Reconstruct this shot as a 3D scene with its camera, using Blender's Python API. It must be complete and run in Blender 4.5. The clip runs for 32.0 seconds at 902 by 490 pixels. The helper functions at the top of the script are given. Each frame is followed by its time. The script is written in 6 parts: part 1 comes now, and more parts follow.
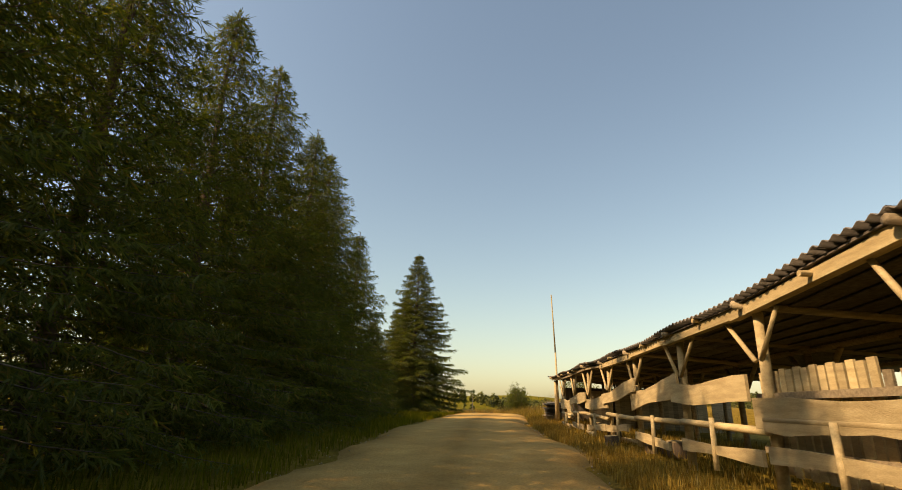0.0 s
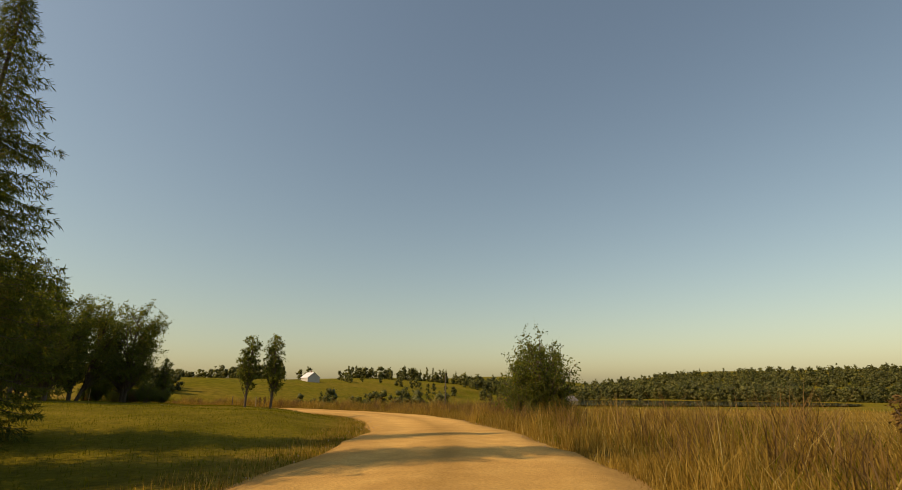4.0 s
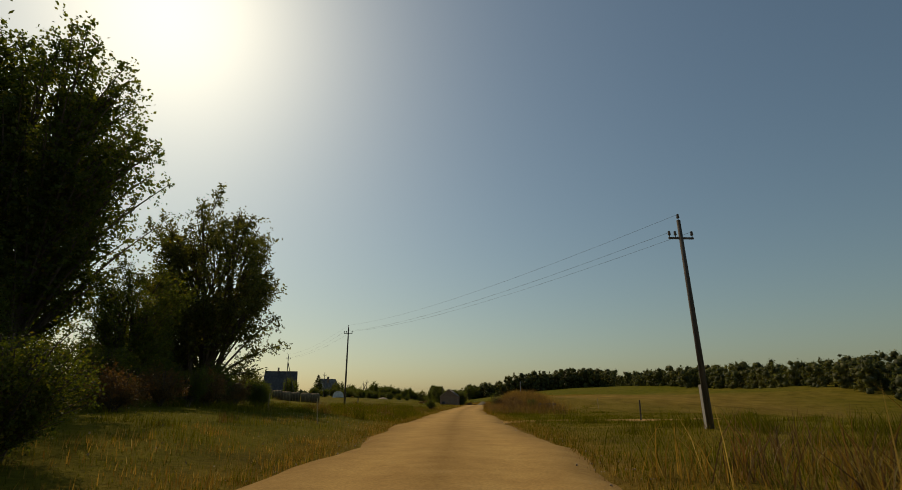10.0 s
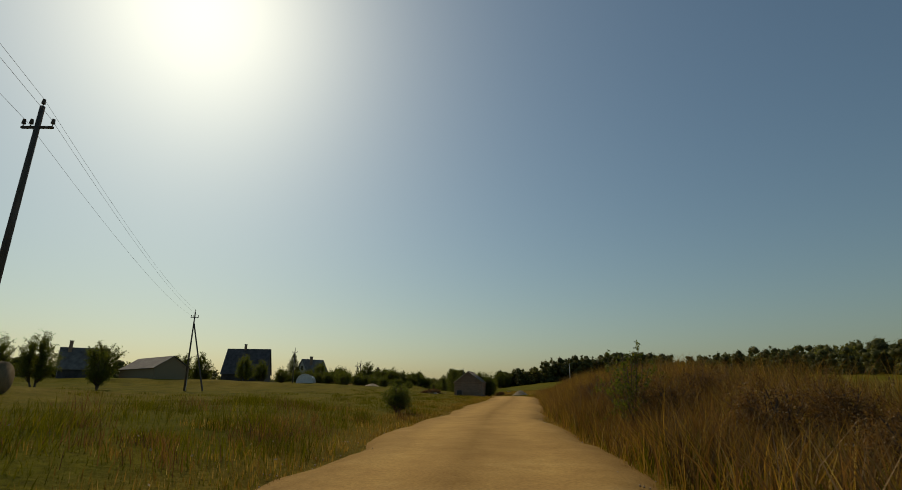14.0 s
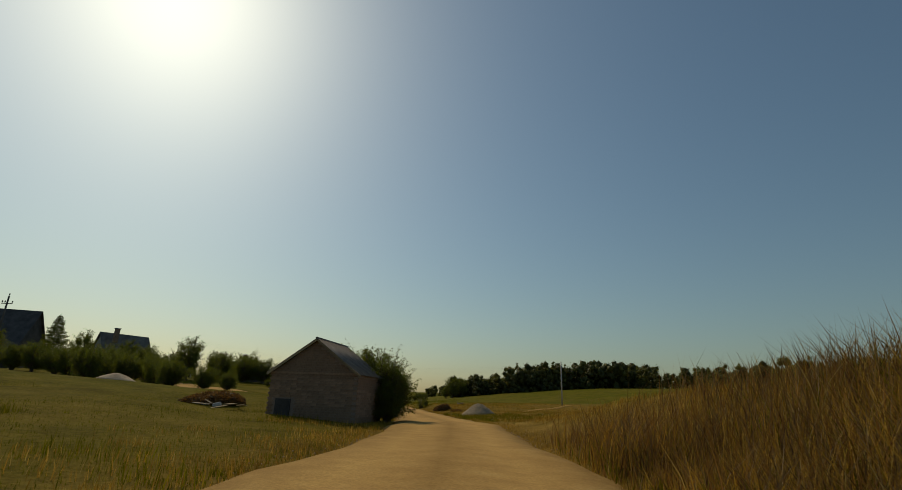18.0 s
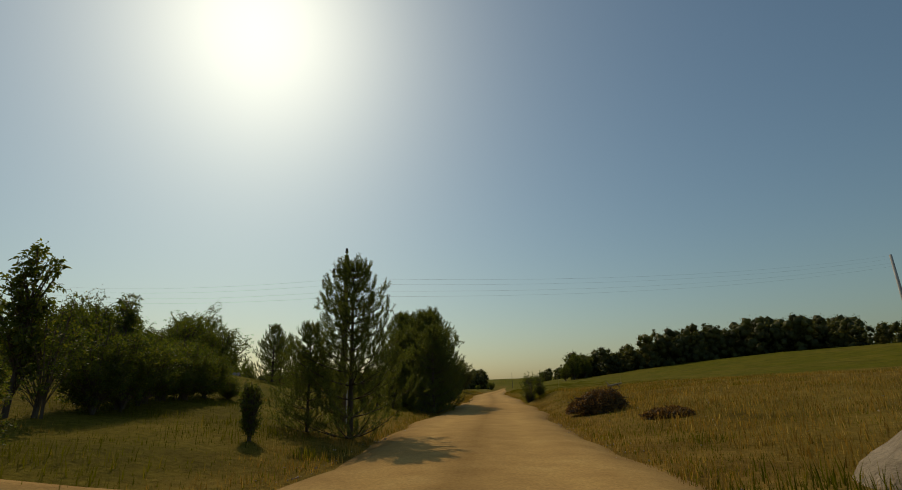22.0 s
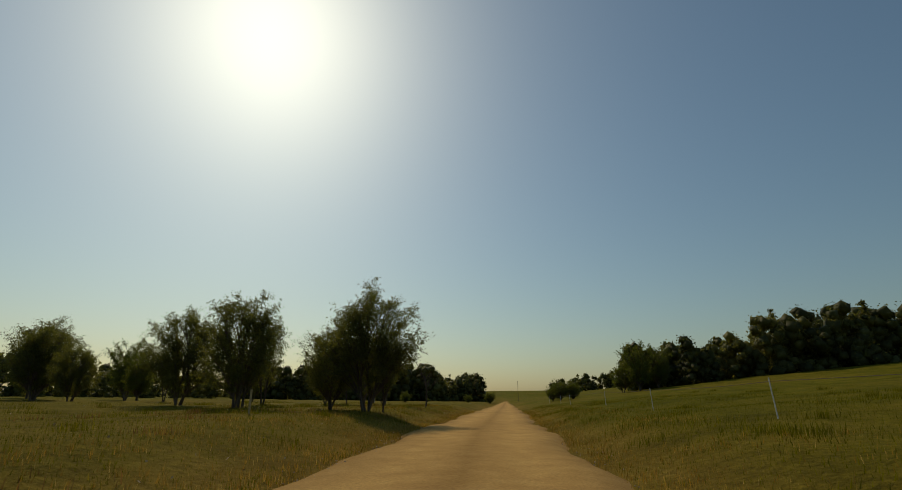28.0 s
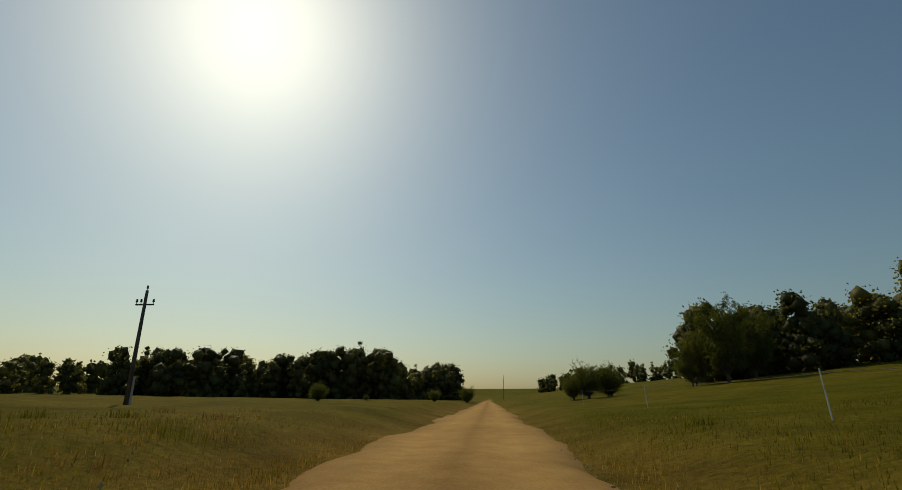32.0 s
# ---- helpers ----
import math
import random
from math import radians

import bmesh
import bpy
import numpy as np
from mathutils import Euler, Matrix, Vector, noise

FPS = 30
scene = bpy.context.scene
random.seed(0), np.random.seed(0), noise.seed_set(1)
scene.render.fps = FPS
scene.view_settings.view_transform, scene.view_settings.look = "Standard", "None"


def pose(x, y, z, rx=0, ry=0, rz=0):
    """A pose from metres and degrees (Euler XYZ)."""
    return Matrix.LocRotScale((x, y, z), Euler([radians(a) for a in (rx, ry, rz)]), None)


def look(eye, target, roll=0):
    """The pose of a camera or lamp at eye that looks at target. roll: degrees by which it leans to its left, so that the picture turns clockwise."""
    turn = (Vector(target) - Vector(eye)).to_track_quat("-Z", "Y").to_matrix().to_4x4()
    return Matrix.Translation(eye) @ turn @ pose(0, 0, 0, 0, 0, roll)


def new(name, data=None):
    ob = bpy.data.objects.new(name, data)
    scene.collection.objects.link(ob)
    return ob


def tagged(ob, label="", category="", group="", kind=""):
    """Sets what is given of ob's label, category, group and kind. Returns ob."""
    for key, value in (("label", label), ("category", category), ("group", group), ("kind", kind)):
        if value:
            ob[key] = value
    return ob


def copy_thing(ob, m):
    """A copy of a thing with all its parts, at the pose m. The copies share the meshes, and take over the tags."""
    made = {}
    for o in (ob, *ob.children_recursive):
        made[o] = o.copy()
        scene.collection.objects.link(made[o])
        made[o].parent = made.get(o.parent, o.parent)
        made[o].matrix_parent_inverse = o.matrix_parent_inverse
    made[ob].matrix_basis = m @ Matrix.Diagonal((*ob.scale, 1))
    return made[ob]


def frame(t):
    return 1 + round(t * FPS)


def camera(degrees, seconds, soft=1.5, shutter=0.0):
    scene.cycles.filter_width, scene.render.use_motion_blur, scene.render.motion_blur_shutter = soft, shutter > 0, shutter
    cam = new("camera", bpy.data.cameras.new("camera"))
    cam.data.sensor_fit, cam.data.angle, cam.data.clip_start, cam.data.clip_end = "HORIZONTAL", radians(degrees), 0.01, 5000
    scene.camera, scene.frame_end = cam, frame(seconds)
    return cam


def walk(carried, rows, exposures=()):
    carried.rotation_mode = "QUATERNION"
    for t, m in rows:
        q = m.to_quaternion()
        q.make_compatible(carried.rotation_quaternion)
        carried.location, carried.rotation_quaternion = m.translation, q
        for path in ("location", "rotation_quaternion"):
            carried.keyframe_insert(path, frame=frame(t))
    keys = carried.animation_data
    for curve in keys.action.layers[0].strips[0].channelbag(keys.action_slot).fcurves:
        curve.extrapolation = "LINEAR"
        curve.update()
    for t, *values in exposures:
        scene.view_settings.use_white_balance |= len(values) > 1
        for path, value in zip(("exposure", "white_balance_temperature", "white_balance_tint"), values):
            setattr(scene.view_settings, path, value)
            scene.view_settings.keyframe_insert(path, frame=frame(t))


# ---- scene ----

# ------------------------------------------------------------------ camera and walk
cam = camera(84.7, 32.0, soft=0.8, shutter=0.03)
# seconds, x, y, z, pitch, roll, yaw
ROWS = [
    (0.0, 0.00, 0.00, 1.13, 18.23, 1.23, -66.08),
    (0.5, 6.12, 2.22, 1.26, 18.29, 1.47, -65.58),
    (1.0, 12.24, 4.47, 1.39, 18.27, 0.91, -65.66),
    (1.5, 18.30, 6.64, 1.51, 18.56, -0.36, -66.53),
    (2.0, 24.22, 8.65, 1.62, 18.41, -0.79, -67.61),
    (2.5, 30.00, 10.49, 1.72, 18.36, -0.33, -68.60),
    (3.0, 35.73, 12.22, 1.79, 18.14, -0.76, -69.47),
    (3.5, 41.54, 13.96, 1.83, 17.93, -0.11, -68.73),
    (4.0, 47.51, 15.83, 1.82, 16.39, -0.01, -68.12),
    (4.5, 53.63, 17.89, 1.77, 16.05, 0.01, -66.23),
    (5.0, 59.79, 20.30, 1.68, 15.82, 0.09, -62.58),
    (5.5, 65.81, 23.19, 1.57, 15.33, 1.24, -57.67),
    (6.0, 71.48, 26.53, 1.45, 14.70, 2.22, -53.08),
    (6.5, 76.60, 30.16, 1.33, 14.84, 2.29, -47.71),
    (7.0, 80.91, 33.97, 1.24, 14.61, 1.06, -40.66),
    (7.5, 84.32, 37.95, 1.17, 15.45, -1.08, -32.01),
    (8.0, 86.89, 42.20, 1.14, 15.94, -2.12, -21.92),
    (8.5, 88.70, 46.91, 1.13, 16.25, -0.42, -11.86),
    (9.0, 89.74, 52.18, 1.16, 17.38, 0.77, -2.25),
    (9.5, 90.06, 57.85, 1.20, 17.76, 0.73, 4.18),
    (10.0, 89.88, 63.62, 1.27, 17.76, -0.46, 7.95),
    (10.5, 89.40, 69.27, 1.33, 17.49, -0.97, 10.05),
    (11.0, 88.77, 74.78, 1.39, 17.39, -1.12, 11.46),
    (11.5, 88.05, 80.31, 1.44, 17.66, -0.77, 11.71),
    (12.0, 87.30, 86.06, 1.48, 17.27, -0.48, 11.61),
    (12.5, 86.56, 92.10, 1.49, 16.82, -0.58, 10.83),
    (13.0, 85.88, 98.36, 1.49, 16.55, -1.28, 9.97),
    (13.5, 85.25, 104.69, 1.48, 16.77, -0.94, 9.81),
    (14.0, 84.55, 110.94, 1.47, 16.57, -0.07, 11.38),
    (14.5, 83.74, 117.12, 1.45, 16.61, 0.01, 11.91),
    (15.0, 82.98, 123.40, 1.45, 16.71, 0.18, 10.47),
    (15.5, 82.40, 129.95, 1.46, 16.84, 2.36, 7.98),
    (16.0, 81.98, 136.85, 1.51, 17.51, 2.58, 7.39),
    (16.5, 81.63, 144.06, 1.58, 17.59, 2.53, 6.74),
    (17.0, 81.33, 151.40, 1.68, 17.40, 2.33, 6.26),
    (17.5, 81.04, 158.62, 1.79, 17.43, 3.03, 6.71),
    (18.0, 80.71, 165.51, 1.89, 17.56, 2.24, 7.25),
    (18.5, 80.35, 171.93, 1.96, 17.20, 1.58, 7.68),
    (19.0, 79.96, 177.85, 1.99, 16.81, 0.91, 8.24),
    (19.5, 79.42, 183.45, 1.98, 15.78, 1.81, 11.11),
    (20.0, 78.59, 189.02, 1.95, 15.77, 1.31, 14.28),
    (20.5, 77.48, 194.69, 1.90, 15.49, 0.20, 16.27),
    (21.0, 76.18, 200.40, 1.84, 15.58, -0.67, 17.88),
    (21.5, 74.70, 206.15, 1.79, 15.82, -0.55, 19.27),
    (22.0, 73.14, 212.06, 1.75, 16.21, -1.82, 18.77),
    (22.5, 71.58, 218.16, 1.73, 16.30, -2.10, 18.41),
    (23.0, 70.01, 224.39, 1.71, 16.35, -2.05, 18.18),
    (23.5, 68.44, 230.71, 1.69, 16.77, -2.69, 18.21),
    (24.0, 66.85, 237.10, 1.68, 17.29, -1.07, 18.07),
    (24.5, 65.27, 243.53, 1.67, 16.56, -0.53, 17.96),
    (25.0, 63.69, 250.00, 1.65, 16.97, -0.24, 17.87),
    (25.5, 62.10, 256.48, 1.64, 16.83, 0.05, 18.09),
    (26.0, 60.39, 262.94, 1.63, 17.09, 0.00, 20.01),
    (26.5, 58.50, 269.38, 1.64, 17.16, 0.00, 21.14),
    (27.0, 56.57, 275.84, 1.65, 17.18, -0.00, 20.60),
    (27.5, 54.74, 282.36, 1.66, 17.30, -0.02, 19.16),
    (28.0, 53.00, 288.86, 1.67, 17.39, 0.20, 19.18),
    (28.5, 51.35, 295.22, 1.67, 17.07, 0.47, 18.30),
    (29.0, 49.86, 301.28, 1.66, 17.27, 0.09, 17.71),
    (29.5, 48.51, 306.97, 1.65, 17.29, -0.07, 17.47),
    (30.0, 47.26, 312.33, 1.64, 17.22, -0.20, 17.08),
    (30.5, 46.10, 317.45, 1.62, 17.05, 0.62, 17.10),
    (31.0, 44.94, 322.43, 1.61, 17.39, 0.77, 17.34),
    (31.5, 43.77, 327.46, 1.61, 17.14, 0.42, 17.25),
    (32.0, 42.57, 332.66, 1.60, 17.22, 0.39, 17.29),
]
walk(cam, [(t, pose(x, y, z, 90 + p, 0, w) @ pose(0, 0, 0, 0, 0, r)) for t, x, y, z, p, r, w in ROWS],
     exposures=((0, 0.98, 8400, 25), (1, 1.02, 7800, 23), (2.2, 0.72, 8050, 24), (3.5, 0.45, 8250, 24), (6, 0.02, 8700, 23), (8.2, -0.25, 7650, 20), (9.5, -0.7, 7100, 16), (19, -0.8, 6500, 12), (32, -0.8, 6500, 12)))

# ------------------------------------------------------------------ light
SUN_DIR = Vector((-0.527, 0.563, 0.637)).normalized()
world = bpy.data.worlds.new("sky_world")
scene.world = world
world.use_nodes = True
wn = world.node_tree
for n in list(wn.nodes):
    wn.nodes.remove(n)
sky = wn.nodes.new("ShaderNodeTexSky")
sky.sky_type = "NISHITA"
sky.sun_disc = False
sky.sun_elevation = math.asin(SUN_DIR.z)
sky.sun_rotation = math.atan2(SUN_DIR.x, SUN_DIR.y)
sky.altitude, sky.air_density, sky.dust_density, sky.ozone_density = 100.0, 1.4, 1.6, 3.4
bg = wn.nodes.new("ShaderNodeBackground")
bg.inputs["Strength"].default_value = 0.098
wo = wn.nodes.new("ShaderNodeOutputWorld")
tint = wn.nodes.new("ShaderNodeMix")
tint.data_type, tint.blend_type = "RGBA", "MULTIPLY"
tint.inputs[0].default_value, tint.inputs[7].default_value = 1.0, (0.93, 1.03, 0.93, 1)
wn.links.new(sky.outputs["Color"], tint.inputs[6])
wn.links.new(tint.outputs[2], bg.inputs["Color"])
wn.links.new(bg.outputs[0], wo.inputs["Surface"])
sun_data = bpy.data.lights.new("sun", "SUN")
sun_data.energy, sun_data.angle, sun_data.color = 3.3, radians(0.55), (1.0, 0.82, 0.55)
sun = new("sun", sun_data)
sun.matrix_world = look(SUN_DIR * 100, (0, 0, 0))

# ------------------------------------------------------------------ mesh helpers


def np_mesh(name, verts, faces, mats=()):
    """A mesh from arrays: verts (n, 3), faces (m, k) with one k for all."""
    me = bpy.data.meshes.new(name)
    verts, faces = np.asarray(verts, np.float32), np.asarray(faces, np.int32)
    m, k = faces.shape
    me.vertices.add(len(verts))
    me.vertices.foreach_set("co", verts.ravel())
    me.loops.add(m * k)
    me.loops.foreach_set("vertex_index", faces.ravel())
    me.polygons.add(m)
    me.polygons.foreach_set("loop_start", np.arange(0, m * k, k, dtype=np.int32))
    me.update(calc_edges=True)
    me.validate()
    for mat in mats:
        me.materials.append(mat)
    return me


def bm_mesh(name, bm, mat=None, smooth=False):
    me = bpy.data.meshes.new(name)
    bmesh.ops.recalc_face_normals(bm, faces=bm.faces)
    bm.to_mesh(me)
    bm.free()
    if smooth:
        me.polygons.foreach_set("use_smooth", [True] * len(me.polygons))
    if mat:
        me.materials.append(mat)
    return me


def part(name, bm, mat, parent, label="", smooth=False):
    """A bmesh, or a mesh, as one object under a thing or a part."""
    me = bm if isinstance(bm, bpy.types.Mesh) else bm_mesh(name, bm, mat, smooth)
    ob = new(name, me)
    ob.parent = parent
    return tagged(ob, label)


def thing(name, m, label, category, group=""):
    ob = new(name)
    ob.empty_display_size = 0.2
    ob.matrix_world = m
    return tagged(ob, label, category, group)


def box(bm, size, at=(0, 0, 0), turn=(0, 0, 0), bevel=0.0):
    """A box of a size, centred at a place."""
    made = bmesh.ops.create_cube(bm, size=1.0, matrix=pose(*at, *turn) @ Matrix.Diagonal((*size, 1)))
    if bevel:
        edges = {e for v in made["verts"] for e in v.link_edges}
        bmesh.ops.bevel(bm, geom=list(edges), offset=bevel, segments=1, affect="EDGES")
    return bm


def beam(bm, a, b, w, h=None, sides=0, taper=1.0, roll=0.0):
    """A bar from a to b: square, or round with a number of sides."""
    a, b = Vector(a), Vector(b)
    d = b - a
    if sides:
        m = Matrix.Translation((a + b) / 2) @ d.to_track_quat("Z", "Y").to_matrix().to_4x4()
        bmesh.ops.create_cone(bm, cap_ends=True, segments=sides, radius1=w / 2, radius2=w / 2 * taper, depth=d.length, matrix=m)
    else:
        m = Matrix.Translation((a + b) / 2) @ d.to_track_quat("Y", "Z").to_matrix().to_4x4() @ pose(0, 0, 0, 0, roll, 0)
        bmesh.ops.create_cube(bm, size=1.0, matrix=m @ Matrix.Diagonal((w, d.length, h or w, 1)))
    return bm


def one_beam(*args, **kw):
    return beam(bmesh.new(), *args, **kw)


# ------------------------------------------------------------------ materials
def material(name, build):
    mat = bpy.data.materials.new(name)
    mat.use_nodes = True
    nt = mat.node_tree
    bsdf = nt.nodes["Principled BSDF"]
    build(nt, bsdf)
    return mat


def nd(nt, kind, **values):
    node = nt.nodes.new(kind)
    for key, value in values.items():
        node.inputs[key].default_value = value
    return node


def noise_tex(nt, scale, detail=4.0, rough=0.55, stretch=None, coord="Object"):
    tc = nt.nodes.new("ShaderNodeTexCoord")
    mp = nd(nt, "ShaderNodeMapping")
    if stretch:
        mp.inputs["Scale"].default_value = stretch
    nt.links.new(tc.outputs[coord], mp.inputs[0])
    t = nd(nt, "ShaderNodeTexNoise", Scale=scale, Detail=detail, Roughness=rough)
    nt.links.new(mp.outputs[0], t.inputs["Vector"])
    return t.outputs["Fac"]


def ramp(nt, fac, stops):
    r = nt.nodes.new("ShaderNodeValToRGB")
    els = r.color_ramp.elements
    while len(els) < len(stops):
        els.new(0.5)
    for el, (pos, col) in zip(els, stops):
        el.position, el.color = pos, (*col, 1)
    nt.links.new(fac, r.inputs[0])
    return r.outputs[0]


def mix(nt, fac, a, b, mode="MIX"):
    m = nt.nodes.new("ShaderNodeMix")
    m.data_type, m.blend_type = "RGBA", mode
    for sock, v in ((0, fac), (6, a), (7, b)):
        if isinstance(v, (int, float)):
            m.inputs[sock].default_value = v
        elif isinstance(v, tuple):
            m.inputs[sock].default_value = (*v, 1)
        else:
            nt.links.new(v, m.inputs[sock])
    return m.outputs[2]


def bump(nt, bsdf, height, strength=0.4, distance=0.02):
    b = nd(nt, "ShaderNodeBump", Strength=strength, Distance=distance)
    nt.links.new(height, b.inputs["Height"])
    nt.links.new(b.outputs[0], bsdf.inputs["Normal"])


def surface(name, stops, scale=3.0, fine=25.0, rough=0.85, bump_d=0.01, stretch=None, metal=0.0, vary=0.25, spec=0.3):
    """Two scales of noise in the colour, fine relief, and a change from object to object."""
    def build(nt, bsdf):
        big = noise_tex(nt, scale, 3.0, stretch=stretch)
        small = noise_tex(nt, fine, 5.0, stretch=stretch)
        col = ramp(nt, big, stops)
        shade = ramp(nt, small, [(0.25, (0.6, 0.6, 0.6)), (0.75, (1.25, 1.25, 1.25))])
        col = mix(nt, 0.7, col, shade, "MULTIPLY")
        info = nt.nodes.new("ShaderNodeObjectInfo")
        tone = ramp(nt, info.outputs["Random"], [(0, (1 - vary,) * 3), (1, (1 + vary * 0.6,) * 3)])
        col = mix(nt, 1.0, col, tone, "MULTIPLY")
        nt.links.new(col, bsdf.inputs["Base Color"])
        bsdf.inputs["Roughness"].default_value = rough
        bsdf.inputs["Metallic"].default_value = metal
        bsdf.inputs["Specular IOR Level"].default_value = spec
        bump(nt, bsdf, small, 0.6, bump_d)
    return material(name, build)


def leaf_material(name, dark, light, through_col, translucency=0.35, tip=None, gloss=0.25, stand=0.0):
    """Leaves that let some light through, and vary from leaf to leaf."""
    def build(nt, bsdf):
        geo = nt.nodes.new("ShaderNodeNewGeometry")
        stops = [(0.0, dark), (0.88, light)] + ([(0.99, tip)] if tip else [(1.0, light)])
        col = ramp(nt, geo.outputs["Random Per Island"], stops)
        big = noise_tex(nt, 0.5, 2.0)
        col = mix(nt, 1.0, col, ramp(nt, big, [(0.3, (0.7, 0.72, 0.7)), (0.7, (1.2, 1.18, 1.1))]), "MULTIPLY")
        if stand:
            col = mix(nt, 1.0, col, ramp(nt, noise_tex(nt, stand, 3.0, 0.7), [(0.35, (0.6, 0.68, 0.7)), (0.65, (1.25, 1.25, 1.1))]), "MULTIPLY")
        nt.links.new(col, bsdf.inputs["Base Color"])
        bsdf.inputs["Roughness"].default_value = 0.6 if gloss > 0.1 else 0.95
        bsdf.inputs["Specular IOR Level"].default_value = gloss
        tr = nt.nodes.new("ShaderNodeBsdfTranslucent")
        tcol = mix(nt, 1.0, col, through_col, "MULTIPLY")
        nt.links.new(tcol, tr.inputs["Color"])
        ms = nd(nt, "ShaderNodeMixShader", Fac=translucency)
        out = nt.nodes["Material Output"]
        nt.links.new(bsdf.outputs[0], ms.inputs[1])
        nt.links.new(tr.outputs[0], ms.inputs[2])
        nt.links.new(ms.outputs[0], out.inputs["Surface"])
    return material(name, build)


def ground_build(nt, bsdf):
    """Meadow: green and dry patches, with a dry strip by the road that the vertex attribute 'dry' gives."""
    at = nt.nodes.new("ShaderNodeAttribute")
    at.attribute_name = "dry"
    big = noise_tex(nt, 0.03, 4.0, 0.6)
    mid = noise_tex(nt, 0.35, 5.0, 0.65)
    fine = noise_tex(nt, 6.0, 6.0, 0.7)
    green = ramp(nt, mid, [(0.25, (0.062, 0.068, 0.004)), (0.5, (0.115, 0.112, 0.006)), (0.75, (0.175, 0.145, 0.011))])
    dry = ramp(nt, mid, [(0.25, (0.14, 0.085, 0.016)), (0.5, (0.25, 0.155, 0.03)), (0.78, (0.36, 0.235, 0.055))])
    mth = nt.nodes.new("ShaderNodeMath")
    mth.operation = "MULTIPLY_ADD"
    mth.inputs[1].default_value = 1.1
    mth.use_clamp = True
    nt.links.new(big, mth.inputs[0])
    m2 = nt.nodes.new("ShaderNodeMath")
    m2.operation = "SUBTRACT"
    m2.inputs[1].default_value = 0.55
    nt.links.new(at.outputs["Fac"], m2.inputs[0])
    nt.links.new(m2.outputs[0], mth.inputs[2])
    col = mix(nt, mth.outputs[0], green, dry)
    col = mix(nt, 0.8, col, ramp(nt, fine, [(0.3, (0.55, 0.55, 0.55)), (0.7, (1.35, 1.35, 1.35))]), "MULTIPLY")
    nt.links.new(col, bsdf.inputs["Base Color"])
    bsdf.inputs["Roughness"].default_value = 0.95
    bsdf.inputs["Specular IOR Level"].default_value = 0.02
    bump(nt, bsdf, fine, 1.0, 0.12)


def road_build(nt, bsdf):
    """Pale gravel with stones, paler wheel tracks and a little ridge between them."""
    at = nt.nodes.new("ShaderNodeAttribute")
    at.attribute_name = "across"
    big = noise_tex(nt, 0.12, 4.0, 0.6)
    mid = noise_tex(nt, 1.4, 5.0, 0.65)
    fine = noise_tex(nt, 22.0, 6.0, 0.75)
    col = ramp(nt, mid, [(0.25, (0.44, 0.26, 0.083)), (0.55, (0.55, 0.34, 0.11)), (0.8, (0.62, 0.405, 0.148))])
    col = mix(nt, 0.6, col, ramp(nt, big, [(0.3, (0.8, 0.78, 0.75)), (0.7, (1.1, 1.1, 1.1))]), "MULTIPLY")
    tracks = ramp(nt, at.outputs["Fac"], [(0.0, (0.62, 0.62, 0.6)), (0.14, (0.86, 0.86, 0.85)), (0.27, (1.06, 1.06, 1.05)), (0.42, (0.93, 0.92, 0.9)),
                                          (0.5, (0.76, 0.74, 0.7)), (0.58, (0.93, 0.92, 0.9)), (0.73, (1.06, 1.06, 1.05)), (0.86, (0.88, 0.88, 0.87)), (1.0, (0.62, 0.62, 0.6))])
    col = mix(nt, 1.0, col, tracks, "MULTIPLY")
    col = mix(nt, 0.7, col, ramp(nt, fine, [(0.32, (0.62, 0.6, 0.58)), (0.6, (1.12, 1.12, 1.12))]), "MULTIPLY")
    nt.links.new(col, bsdf.inputs["Base Color"])
    bsdf.inputs["Roughness"].default_value = 0.95
    bsdf.inputs["Specular IOR Level"].default_value = 0.05
    bump(nt, bsdf, fine, 0.8, 0.03)


M_GROUND = material("meadow", ground_build)
M_ROAD = material("gravel", road_build)
M_SPRUCE = leaf_material("spruce_needles", (0.045, 0.062, 0.016), (0.135, 0.155, 0.036), (1.6, 1.6, 0.45), 0.46, (0.2, 0.13, 0.045))
M_PINE = leaf_material("pine_needles", (0.06, 0.075, 0.022), (0.15, 0.165, 0.05), (1.6, 1.6, 0.55), 0.5)
M_LEAF = leaf_material("broad_leaves", (0.052, 0.07, 0.015), (0.13, 0.15, 0.034), (1.8, 1.8, 0.45), 0.48, (0.2, 0.16, 0.04))
M_WILLOW = leaf_material("willow_leaves", (0.06, 0.07, 0.024), (0.155, 0.16, 0.055), (1.7, 1.6, 0.55), 0.52)
# far woods: leaf colour lightened past real foliage to stand in for haze
M_WOODS = leaf_material("haze_lightened_leaves", (0.08, 0.084, 0.034), (0.165, 0.165, 0.06), (1.7, 1.6, 0.7), 0.5, stand=0.07)
M_DRYGRASS = leaf_material("dry_grass", (0.175, 0.112, 0.025), (0.40, 0.285, 0.075), (1.3, 1.05, 0.5), 0.45, (0.46, 0.38, 0.17), 0.04)
M_GRASS = leaf_material("green_grass", (0.065, 0.07, 0.005), (0.145, 0.145, 0.010), (1.4, 1.3, 0.3), 0.42, (0.24, 0.19, 0.04), 0.04)
